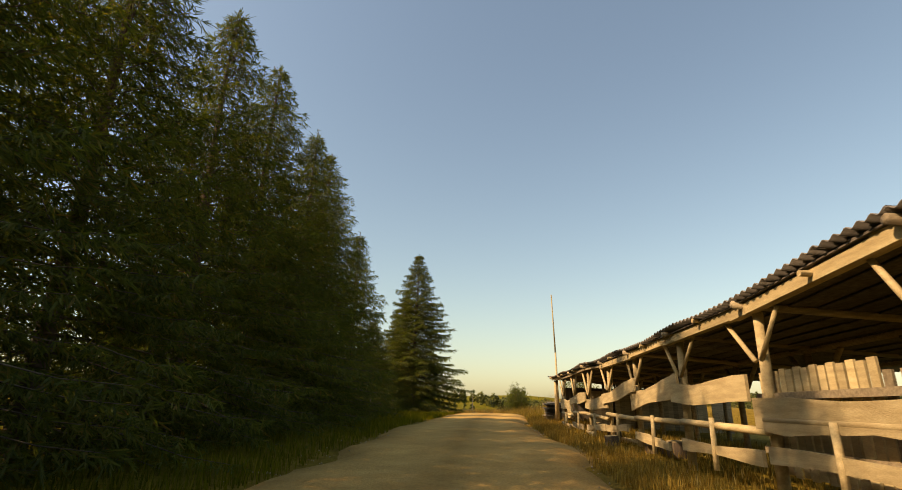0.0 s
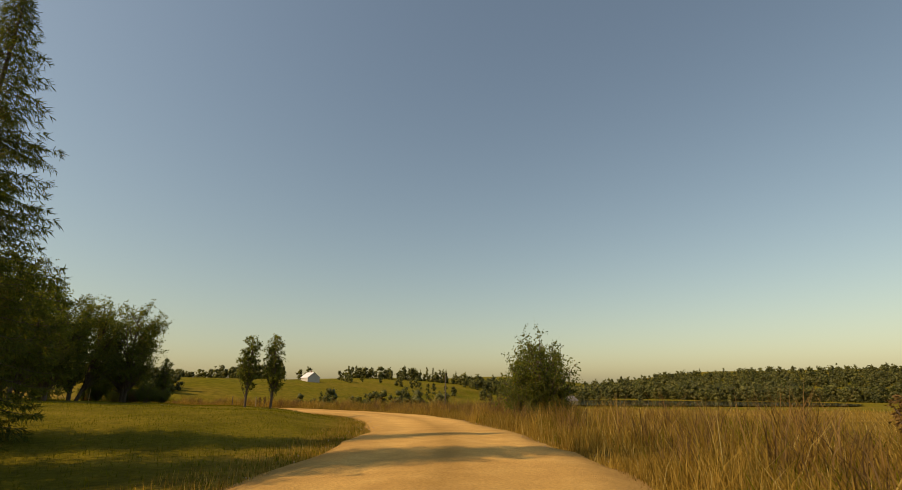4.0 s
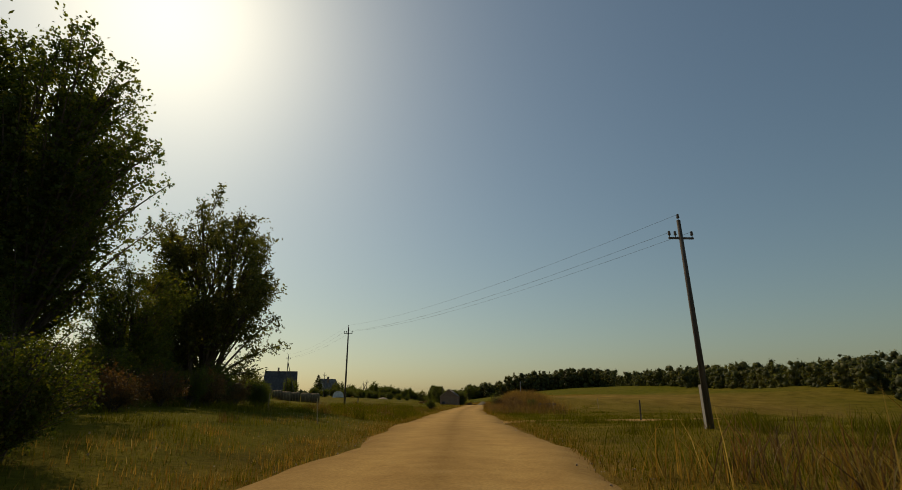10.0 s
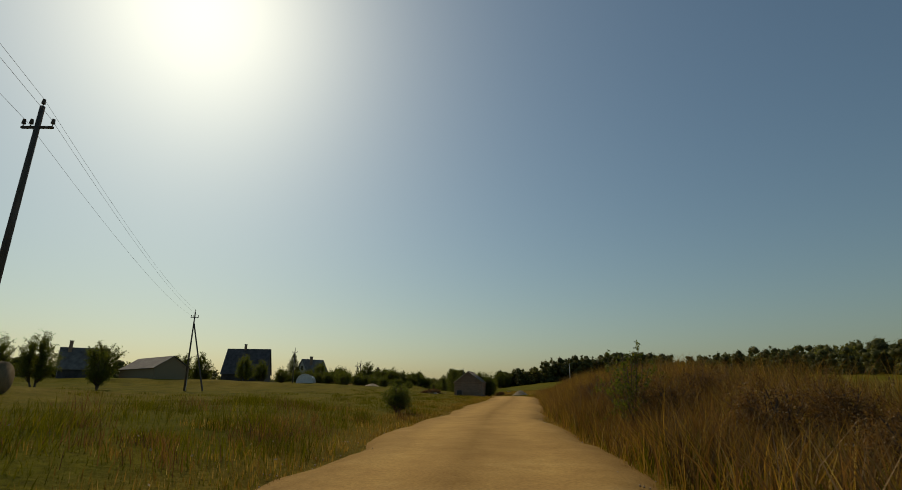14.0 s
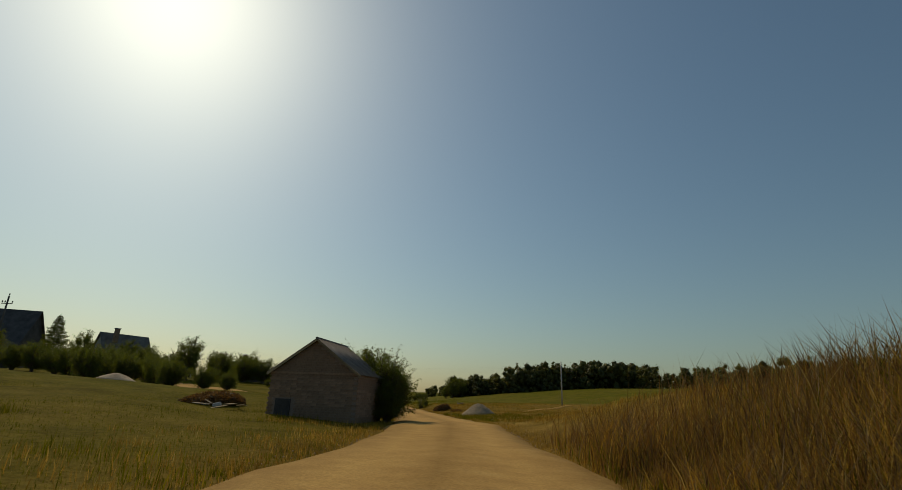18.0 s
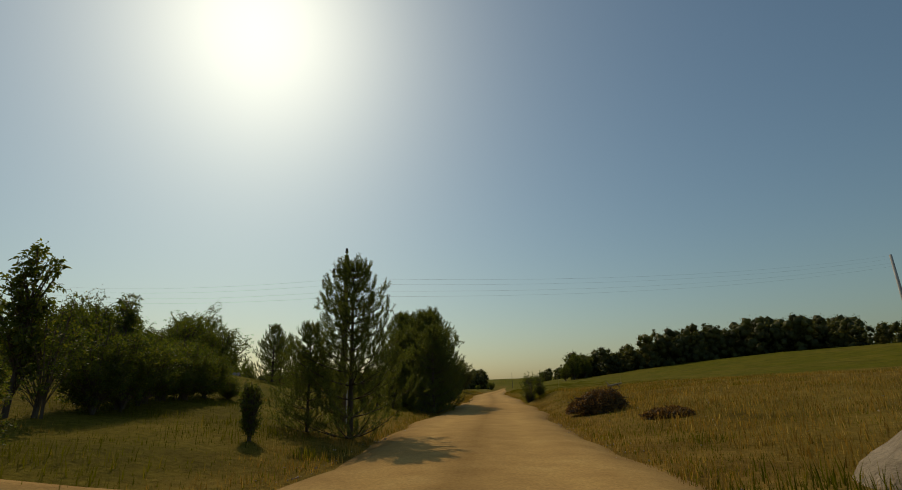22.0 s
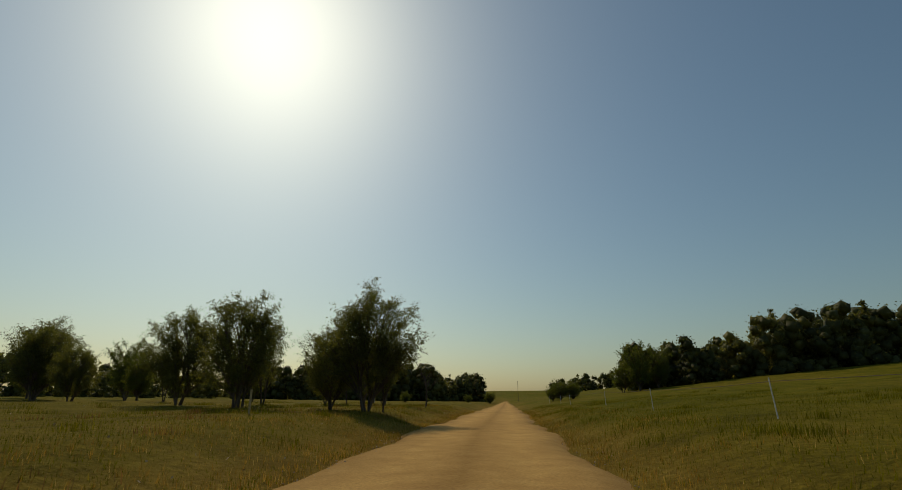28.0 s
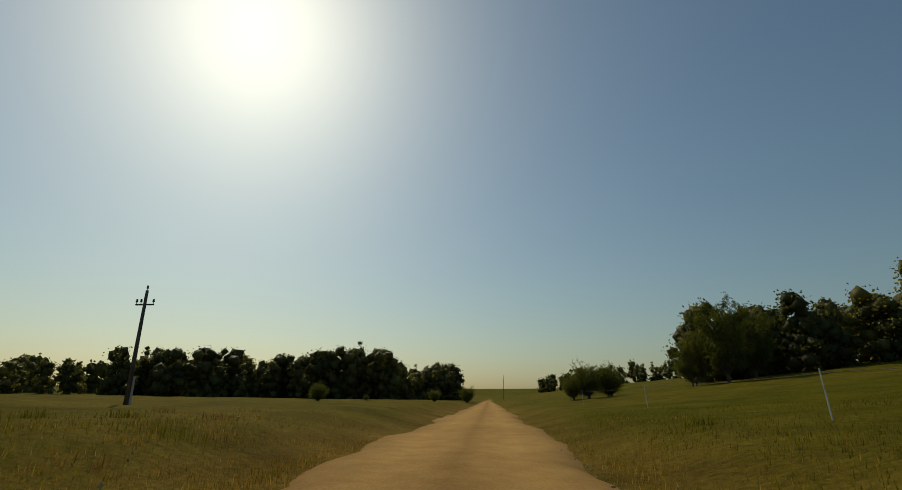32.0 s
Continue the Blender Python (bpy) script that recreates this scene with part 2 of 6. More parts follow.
M_BARK = surface("bark", [(0.3, (0.07, 0.05, 0.035)), (0.7, (0.17, 0.13, 0.09))], 4, 30, 0.95, 0.03, (1, 1, 0.2))
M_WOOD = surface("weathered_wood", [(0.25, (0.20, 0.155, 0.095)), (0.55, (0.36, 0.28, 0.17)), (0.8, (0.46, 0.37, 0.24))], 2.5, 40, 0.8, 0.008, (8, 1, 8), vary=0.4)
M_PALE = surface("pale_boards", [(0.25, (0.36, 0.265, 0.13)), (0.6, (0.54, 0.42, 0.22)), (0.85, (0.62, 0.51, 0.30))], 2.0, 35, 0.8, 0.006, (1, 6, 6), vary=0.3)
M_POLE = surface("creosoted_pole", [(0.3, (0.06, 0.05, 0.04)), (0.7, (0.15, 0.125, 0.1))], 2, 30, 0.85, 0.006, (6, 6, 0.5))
M_CONCRETE = surface("concrete", [(0.3, (0.36, 0.35, 0.32)), (0.7, (0.52, 0.5, 0.46))], 1.5, 30, 0.9, 0.004)
M_BRICKISH = surface("silicate_brick", [(0.3, (0.27, 0.175, 0.115)), (0.7, (0.35, 0.235, 0.16))], 0.8, 12, 0.9, 0.01)
M_SLATE = surface("fibre_cement", [(0.3, (0.13, 0.115, 0.1)), (0.6, (0.22, 0.2, 0.175)), (0.85, (0.3, 0.27, 0.23))], 1.2, 20, 0.9, 0.006, vary=0.3)
M_BLOCK = surface("block_mortar", [(0.3, (0.22, 0.165, 0.13)), (0.7, (0.29, 0.22, 0.18))], 1.0, 20, 0.95, 0.004)
M_FOIL = surface("white_foil", [(0.3, (0.6, 0.6, 0.6)), (0.7, (0.78, 0.78, 0.78))], 2.0, 9, 0.35, 0.02, vary=0.1, spec=0.5)
M_STRAW = surface("baled_straw", [(0.25, (0.11, 0.08, 0.045)), (0.5, (0.21, 0.155, 0.085)), (0.8, (0.32, 0.245, 0.14))], 2.0, 30, 0.95, 0.03, vary=0.4)
M_OLDSHEET = surface("old_sheet", [(0.3, (0.2, 0.16, 0.11)), (0.7, (0.36, 0.29, 0.2))], 1.5, 14, 0.9, 0.006, vary=0.4)
M_GRAVEL = surface("loose_gravel", [(0.3, (0.38, 0.29, 0.19)), (0.7, (0.54, 0.42, 0.28))], 1.5, 18, 0.95, 0.04)
M_HEAP = surface("heaped_gravel", [(0.3, (0.27, 0.205, 0.125)), (0.5, (0.36, 0.285, 0.18)), (0.7, (0.44, 0.35, 0.23))], 6.0, 28, 0.95, 0.09, vary=0.4)
M_STEEL = surface("galvanised_wire", [(0.3, (0.25, 0.25, 0.25)), (0.7, (0.4, 0.4, 0.4))], 3, 30, 0.45, 0.001, metal=0.8, vary=0.1)
M_GLASSY = surface("window_pane", [(0.3, (0.03, 0.035, 0.04)), (0.7, (0.05, 0.055, 0.06))], 1, 9, 0.08, 0.0, vary=0.1, spec=0.6)
M_WATER = surface("lake_water", [(0.3, (0.02, 0.03, 0.035)), (0.7, (0.03, 0.04, 0.045))], 0.05, 0.4, 0.06, 0.02, vary=0.0, spec=0.5)
M_WEED = leaf_material("dry_weeds", (0.085, 0.052, 0.02), (0.26, 0.165, 0.055), (1.3, 1.0, 0.6), 0.38, (0.22, 0.14, 0.05))
M_DARKROOF = surface("dark_roof", [(0.3, (0.05, 0.045, 0.045)), (0.7, (0.11, 0.1, 0.095))], 1.0, 15, 0.8, 0.01)

# ------------------------------------------------------------------ the road's line and the lie of the land
LINE = [(-140.0, -51.0, -0.6), (-60.0, -22.0, -0.3), (-0.2, 0.5, 0.0), (12.1, 5.0, 0.26), (24.0, 9.2, 0.49), (35.6, 12.7, 0.66), (47.3, 16.3, 0.69), (59.6, 20.8, 0.55),
        (71.2, 27.0, 0.32), (80.5, 34.4, 0.11), (86.4, 42.4, 0.01), (89.2, 52.2, 0.03), (89.3, 63.6, 0.14), (88.2, 74.7, 0.26), (86.8, 86.0, 0.35), (84.0, 110.9, 0.34),
        (81.4, 136.8, 0.38), (80.2, 165.5, 0.76), (78.0, 188.9, 0.82), (75.6, 200.3, 0.71), (69.5, 224.3, 0.58), (59.9, 262.8, 0.5), (49.3, 301.1, 0.53), (42.0, 332.5, 0.47),
        (22.0, 420.0, 0.3), (-1.0, 520.0, 0.5), (-27.0, 640.0, 1.4), (-66.0, 830.0, 2.4)]


def smooth_line(points, step=1.0):
    """A rounded line through the points, a point every step."""
    p = np.array(points, float)
    p = np.vstack([2 * p[0] - p[1], p, 2 * p[-1] - p[-2]])
    out = []
    for a, b, c, d in zip(p, p[1:], p[2:], p[3:]):
        n = max(2, int(np.linalg.norm(c - b) / step))
        u = (np.arange(n) / n)[:, None]
        m0, m1 = (c - a) / 2, (d - b) / 2
        out.append((2 * u**3 - 3 * u**2 + 1) * b + (u**3 - 2 * u**2 + u) * m0 + (-2 * u**3 + 3 * u**2) * c + (u**3 - u**2) * m1)
    return np.vstack(out + [p[-2:-1]])


ROAD = smooth_line(LINE)
ROAD_T = np.gradient(ROAD[:, :2], axis=0)
ROAD_T /= np.linalg.norm(ROAD_T, axis=1)[:, None]
ROAD_S = np.concatenate([[0], np.cumsum(np.linalg.norm(np.diff(ROAD[:, :2], axis=0), axis=1))])


def road_at(x, y):
    """For places: the index of the nearest point of the road's line and the distance from it, right of it positive."""
    x, y = np.atleast_1d(np.asarray(x, float)), np.atleast_1d(np.asarray(y, float))
    idx, dist = np.empty(len(x), int), np.empty(len(x))
    for a in range(0, len(x), 4000):
        dx, dy = x[a:a + 4000, None] - ROAD[None, :, 0], y[a:a + 4000, None] - ROAD[None, :, 1]
        q = dx * dx + dy * dy
        i = q.argmin(1)
        idx[a:a + 4000] = i
        row = np.arange(len(i))
        side = ROAD_T[i, 1] * dx[row, i] - ROAD_T[i, 0] * dy[row, i]
        dist[a:a + 4000] = np.sign(side) * np.sqrt(q[row, i])
    return idx, dist


def ease(v):
    v = np.clip(v, 0, 1)
    return v * v * (3 - 2 * v)


def wave(x, y):
    return (np.sin(x * 0.21 + 1.3 * np.sin(y * 0.13)) * np.cos(y * 0.17 + x * 0.05) + 0.5 * np.sin(x * 0.55 + y * 0.43) + 0.35 * np.sin(x * 1.13 - y * 0.91))


def ground_z(x, y):
    x, y = np.atleast_1d(np.asarray(x, float)), np.atleast_1d(np.asarray(y, float))
    i, d = road_at(x, y)
    z = ROAD[i, 2].copy()
    off = np.abs(d)
    z -= 0.06 + 0.13 * (1 - ease((off - 2.15) / 0.9))
    left, right = np.clip(-d - 5, 0, None), np.clip(d - 5, 0, None)
    s_ = ROAD_S[i]
    steep = np.interp(s_, [180, 250, 290, 325, 360, 385, 410, 430, 480], [0.02, 0.04, 0.06, 0.06, 0.018, 0.03, 0.09, 0.05, 0.01])
    z += 3.2 * (1 - np.exp(-left * 1.12 * steep / 3.2))
    z += 1.9 * (1 - np.exp(-right * 0.075 / 1.9)) * ease((y - 140) / 80)
    z += np.interp(x, [60, 120, 200, 300, 420], [10.5, 9.5, 6.0, 3.5, 1]) * ease((y - 255) / 190) * (1 - np.exp(-((right + 3) / 72) ** 1.5)) * ease((800 - y) / 220)
    z += 4.6 * ease((right - 30) / 110) * ease((y - 110) / 90) * ease((470 - y) / 160)
    z += 1.6 * ease((d - 2.9) / 5.0) * ease((s_ - 318) / 22) * ease((412 - s_) / 26)
    z += np.interp(s_, [262, 285, 340, 360, 398, 408, 425, 450, 500, 525], [0, 0.35, 0.3, 0.1, 0.1, 0.5, 0.5, 0.45, 0.45, 0.68]) * ease((-d - 2.9) / 3.5)
    z += 0.55 * ease((d - 2.8) / 2.6) * ease((s_ - 425) / 25)
    z += 1.4 * ease((-d - 14) / 22) * ease((s_ - 285) / 20) * ease((356 - s_) / 28)
    z += 1.9 * ease((-d - 5.0) / 14) * ease((64 + d) / 22) * ease((s_ - 418) / 28) * ease((474 - s_) / 26)
    z += 0.5 * np.exp(-((x - 67.3) ** 2 + (y - 250.8) ** 2) / 5.0) * ease((d - 2.7) / 1.0)
    z += 32 * ease((x - 520) / 420) * ease((220 - y) / 300)
    z += 8 * ease((x - 280) / 300) * ease((y - 190) / 120) * ease((640 - y) / 200)
    z -= 6.3 * ease((x - 96) / 80) * ease((235 - y) / 110) * ease(right / 40)
    z += 0.9 * ease(right / 4) * ease((x - 30) / 6) * ease((62 - x) / 12) * ease((20 - right) / 10) * (y < 40)
    r = np.hypot(x - 120, y - 150)
    z += 15 * ease((r - 560) / 520) * (0.75 + 0.25 * np.sin(np.arctan2(y - 90, x - 150) * 5)) * ease((np.abs(d) - 60) / 200)
    z += 0.55 * ease((-d - 3.2) / 4.5) * ease((s_ - 205) / 25) * ease((285 - s_) / 30)
    z += 0.10 * wave(x, y) * ease((off - 3.5) / 6)
    return z


def gz(x, y):
    return float(ground_z(x, y)[0])


def spread(lo, hi, a, b, step, far):
    """Grid lines: even steps from a to b, and growing ones out to lo and hi."""
    mid = list(np.arange(a, b + step / 2, step))
    g, out = step, []
    v = b
    while v < hi:
        g *= 1.16
        v += g
        out.append(v)
    g, low = step, []
    v = a
    while v > lo:
        g *= 1.16
        v -= g
        low.append(v)
    return np.array(low[::-1] + mid + out)


gx, gy = spread(-1700, 2100, -40, 150, 1.3, 0), spread(-1500, 2300, -20, 390, 1.5, 0)
GX, GY = np.meshgrid(gx, gy, indexing="ij")
GZ = ground_z(GX.ravel(), GY.ravel())
nx, ny = len(gx), len(gy)
I = np.arange(nx * ny).reshape(nx, ny)
quads = np.stack([I[:-1, :-1], I[1:, :-1], I[1:, 1:], I[:-1, 1:]], -1).reshape(-1, 4)
ground_me = np_mesh("ground", np.stack([GX.ravel(), GY.ravel(), GZ], 1), quads, [M_GROUND])
ground_me.polygons.foreach_set("use_smooth", [True] * len(ground_me.polygons))
gi, gd = road_at(GX.ravel(), GY.ravel())
s_here = ROAD_S[gi]
DRY_R = np.interp(s_here, [0, 150, 200, 235, 262, 275, 300, 325, 360, 372, 400, 430, 462, 476, 640], [.6, .6, .95, 1.0, .85, .4, .3, .6, .9, .9, .75, .75, .6, .15, .1])
DRY_L = np.interp(s_here, [0, 150, 235, 300, 370, 420, 640], [.35, .35, .25, .18, .25, .3, .3])
edge = np.exp(-((np.abs(gd) - 2.9) / 1.3) ** 2)
dry = np.where(gd > 0, DRY_R, DRY_L) * (1 - 0.75 * ease((np.abs(gd) - 22) / 70)) + 0.5 * edge
att = ground_me.attributes.new("dry", "FLOAT", "POINT")
att.data.foreach_set("value", np.clip(dry, 0, 1).astype(np.float32))
ground = tagged(new("ground", ground_me), "rolling dry meadow with green and straw-coloured grass", "ground", kind="structure")

ACROSS = np.linspace(-1, 1, 15)


def strip(name, line, half, lift, mat, crown=0.05, on_ground=False):
    """A road surface along a line, with a soft ragged edge."""
    t = np.gradient(line[:, :2], axis=0)
    t /= np.linalg.norm(t, axis=1)[:, None]
    side = np.stack([t[:, 1], -t[:, 0]], 1)
    n = np.arange(len(line))
    wl = half + 0.22 * np.sin(n * 0.31) + 0.15 * np.sin(n * 0.83 + 1)
    wr = half + 0.22 * np.sin(n * 0.27 + 2) + 0.15 * np.sin(n * 0.71)
    wide = np.where(ACROSS[None] < 0, wl[:, None], wr[:, None])
    rough = np.random.default_rng(len(line))
    wide = wide + rough.normal(0, 0.09, wide.shape) * (np.abs(ACROSS[None]) > 0.84)
    xy = line[:, None, :2] + side[:, None] * (ACROSS[None, :, None] * wide[:, :, None])
    base = ground_z(xy[..., 0].ravel(), xy[..., 1].ravel()).reshape(xy.shape[:2]) if on_ground else line[:, None, 2]
    z = base + lift + crown * (1 - ACROSS[None] ** 2) - 0.16 * np.clip((np.abs(ACROSS[None]) - 0.82) / 0.18, 0, 1) - 0.03 * np.exp(-((np.abs(ACROSS[None]) - 0.42) / 0.15) ** 2)
    verts = np.concatenate([xy, z[..., None]], -1).reshape(-1, 3)
    k = np.arange(len(line) * 15).reshape(len(line), 15)
    faces = np.stack([k[:-1, :-1], k[:-1, 1:], k[1:, 1:], k[1:, :-1]], -1).reshape(-1, 4)
    me = np_mesh(name, verts, faces, [mat])
    me.polygons.foreach_set("use_smooth", [True] * len(faces))
    a = me.attributes.new("across", "FLOAT", "POINT")
    a.data.foreach_set("value", np.tile(ACROSS / 2 + 0.5, len(line)).astype(np.float32))
    return new(name, me)


road = tagged(strip("road", ROAD, 2.75, 0.03, M_ROAD), "pale dusty gravel road with worn wheel tracks", "road", kind="structure")

# ------------------------------------------------------------------ plants
def leaf_quads(centres, axis, length, width, rng, flat=0.0):
    """Rhombic leaves at places, pointing along axis: (verts, faces)."""
    n = len(centres)
    axis = axis / (np.linalg.norm(axis, axis=1)[:, None] + 1e-9)
    side = np.cross(axis, rng.normal(size=(n, 3)))
    side /= np.linalg.norm(side, axis=1)[:, None] + 1e-9
    ln = (length * rng.uniform(0.6, 1.3, n))[:, None]
    wd = (width * rng.uniform(0.6, 1.3, n))[:, None]
    v = np.stack([centres, centres + axis * ln * 0.5 + side * wd * 0.5, centres + axis * ln, centres + axis * ln * 0.5 - side * wd * 0.5], 1)
    return v.reshape(-1, 3), np.arange(n * 4).reshape(n, 4)


def sprays(starts, axis, length, width, rng, blunt=0.45):
    """Needle-covered twigs: two crossed blunt strips each, pointing along axis: (verts, faces)."""
    n = len(starts)
    axis = axis / (np.linalg.norm(axis, axis=1)[:, None] + 1e-9)
    a = np.cross(axis, rng.normal(size=(n, 3)))
    a /= np.linalg.norm(a, axis=1)[:, None] + 1e-9
    ln = (length * rng.uniform(0.6, 1.35, n))[:, None]
    wd = (width * rng.uniform(0.7, 1.25, n))[:, None]
    vs = []
    for side in (a, np.cross(axis, a)):
        vs.append(np.stack([starts - side * wd * 0.3, starts + side * wd * 0.3, starts + axis * ln * 0.3 + side * wd * 0.5, starts + axis * ln + side * wd * blunt * 0.5,
                            starts + axis * ln - side * wd * blunt * 0.5, starts + axis * ln * 0.3 - side * wd * 0.5], 1).reshape(-1, 3))
    k = np.arange(2 * n)[:, None] * 6
    return np.vstack(vs), np.concatenate([k + [0, 1, 2, 5], k + [5, 2, 3, 4]])


def tube(pts, radii, sides=6):
    """A limb along points with radii: (verts, faces)."""
    pts, radii = np.asarray(pts, float), np.asarray(radii, float)
    t = np.gradient(pts, axis=0)
    t /= np.linalg.norm(t, axis=1)[:, None] + 1e-9
    ref = np.where(np.abs(t[:, 2:3]) > 0.9, [[1.0, 0, 0]], [[0, 0, 1.0]])
    u = np.cross(t, ref)
    u /= np.linalg.norm(u, axis=1)[:, None]
    w = np.cross(t, u)
    a = np.arange(sides) * 2 * math.pi / sides
    ring = pts[:, None] + radii[:, None, None] * (np.cos(a)[None, :, None] * u[:, None] + np.sin(a)[None, :, None] * w[:, None])
    k = np.arange(len(pts) * sides).reshape(len(pts), sides)
    k2 = np.roll(k, -1, 1)
    return ring.reshape(-1, 3), np.stack([k[:-1], k2[:-1], k2[1:], k[1:]], -1).reshape(-1, 4)


def joined(bits):
    vs, fs, n = [], [], 0
    for v, f in bits:
        vs.append(v)
        fs.append(f + n)
        n += len(v)
    return np.vstack(vs), np.vstack(fs)


def tree_thing(name, trunk, crown, bark, leaf, label, category, group=""):
    """A tree at the origin, off stage, to be copied."""
    ob = thing(name, pose(0, 0, 0), label, category, group)
    part("trunk", np_mesh("trunk", *joined(trunk), [bark]), None, ob)
    part("crown", np_mesh("crown", *crown, [leaf]), None, ob)
    return ob


def spruce_parts(height, spread_, seed, dens=1.0, bare=0.03, twig=1.0):
    """Whorls of drooping branches with side twigs, each hung with needle sprays."""
    rng = np.random.default_rng(seed)
    hs = np.linspace(0, 1, 12)
    trunk = [tube(np.stack([0.05 * np.sin(hs * 5), 0.05 * np.cos(hs * 4), hs * height], 1), 0.16 * (height / 13) * (1.02 - hs) + 0.01, 7)]
    cs, ax = [], []
    h = bare * height
    up = np.array([0, 0, 1.0])
    while h < height * 0.985:
        rel = h / height
        reach = spread_ * (1 - rel) ** 0.86 * (0.74 + 0.26 * min(1, rel / 0.12)) * rng.uniform(0.9, 1.06)
        n = int(5 + 3 * (1 - rel))
        a0 = rng.uniform(0, 6.28)
        for k in range(n):
            a = a0 + k * 6.283 / n + rng.normal(0, 0.22)
            ln = reach * rng.uniform(0.72, 1.1)
            out = np.array([math.cos(a), math.sin(a), 0])
            side = np.array([-math.sin(a), math.cos(a), 0])
            rise = 0.45 * (rel - 0.3)
            u = np.linspace(0, 1, 6)
            pts = np.array([0, 0, h]) + out[None] * (u * ln)[:, None] + up[None] * (ln * (rise * u - 0.34 * u**2 + 0.2 * u**4))[:, None]
            trunk.append(tube(pts, 0.022 * (1 - u * 0.85) * (0.5 + ln / 4), 3))
            for q in np.arange(0.18, 1.02, 0.17 / max(0.35, ln) / dens):
                o = np.array([np.interp(q, u, pts[:, i]) for i in range(3)])
                for sgn in (-1, 1):
                    tl = (0.16 + 0.42 * ln * (1.08 - q) * 0.55) * rng.uniform(0.7, 1.3)
                    d = out * rng.uniform(0.35, 0.9) + side * sgn * rng.uniform(0.5, 0.9) - up * rng.uniform(0.0, 0.35)
                    d /= np.linalg.norm(d)
                    m = int(4 + 16 * tl)
                    f = rng.uniform(0.05, 1, m)
                    cs.append(o[None] + d[None] * (f * tl)[:, None] - up[None] * (0.3 * f**2 * tl)[:, None])
                    ax.append(d[None] * rng.uniform(0.2, 1.0, (m, 1)) + rng.normal(0, 0.3, (m, 3)) - up[None] * rng.uniform(-0.1, 1.0, (m, 1)))
            cs.append(pts[-1:] + rng.normal(0, 0.03, (4, 3)))
            ax.append(out[None] + rng.normal(0, 0.35, (4, 3)) + up[None] * 0.25)
        h += max(0.22, 0.36 * (1 - rel)) * rng.uniform(0.6, 1.4) * (0.55 + 0.45 * min(1, height / 10))
    top = np.array([0, 0, height * 0.93]) + rng.uniform(0, 1, (30, 1)) * np.array([[0, 0, height * 0.07]])
    cs.append(top)
    ax.append(rng.normal(0, 0.6, (30, 3)) + [0, 0, 0.8])
    return trunk, sprays(np.vstack(cs), np.vstack(ax), 0.20 * twig, 0.026 * twig, rng)


def pine_parts(height, spread_, seed, dens=1.0):
    """A young pine: rising branches that end in upright bottle-brush shoots."""
    rng = np.random.default_rng(seed)
    hs = np.linspace(0, 1, 8)
    trunk = [tube(np.stack([0 * hs, 0 * hs, hs * height * 0.93], 1), 0.09 * (1.05 - hs) + 0.01, 6)]
    cs, ax = [], []

    stems_at, stems_dir, stems_len = [], [], []

    def shoot(b, d, sl, m):
        d = d / np.linalg.norm(d)
        stems_at.append(b)
        stems_dir.append(d)
        stems_len.append(sl)
        f = rng.uniform(0, 1, m)
        cs.append(b[None] + d[None] * (f * sl)[:, None])
        ax.append(d[None] * 0.45 + rng.normal(0, 0.6, (m, 3)))

    h = 0.1
    while h < height * 0.93:
        rel = h / height
        reach = spread_ * (1 - rel) ** 0.72 * (0.72 + 0.28 * min(1, rel / 0.25)) * rng.uniform(0.88, 1.1)
        n = int(6 + 3 * (1 - rel))
        a0 = rng.uniform(0, 6.28)
        for k in range(n):
            a = a0 + k * 6.283 / n + rng.normal(0, 0.3)
            ln = reach * rng.uniform(0.65, 1.12)
            out = np.array([math.cos(a), math.sin(a), 0])
            u = np.linspace(0, 1, 5)
            pts = np.array([0, 0, h]) + out[None] * (u * ln)[:, None] + np.array([0, 0, 1.0])[None] * (ln * (0.10 * u + 0.28 * u**2))[:, None]
            trunk.append(tube(pts, 0.025 * (1 - u * 0.7), 3))
            for s in range(int(4 + 7 * ln * dens)):
                q = rng.uniform(0.12, 1.0) ** 0.8
                b = np.array([np.interp(q, u, pts[:, i]) for i in range(3)]) + rng.normal(0, 0.11 * ln, 3) * [1, 1, 0.5]
                d = out * rng.uniform(0.1, 0.8) + rng.normal(0, 0.25, 3) + np.array([0, 0, rng.uniform(0.5, 1.0)])
                d /= np.linalg.norm(d)
                shoot(b, d, rng.uniform(0.2, 0.36), 44)
            for s in range(2):
                shoot(pts[-1], out * 0.35 + rng.normal(0, 0.14, 3) + [0, 0, 1.0], rng.uniform(0.28, 0.45), 64)
        h += max(0.25, 0.5 * (1 - rel)) * rng.uniform(0.8, 1.2)
    for s in range(7):
        shoot(np.array([rng.normal(0, 0.1), rng.normal(0, 0.1), height * rng.uniform(0.85, 0.92)]), np.array([rng.normal(0, 0.2), rng.normal(0, 0.2), 1]), height * 0.095, 80)
    brushes = sprays(np.array(stems_at), np.array(stems_dir), np.array(stems_len) * 0.95, 0.014, rng, 0.6)
    return trunk, joined([brushes, leaf_quads(np.vstack(cs), np.vstack(ax), 0.09, 0.015, rng)])


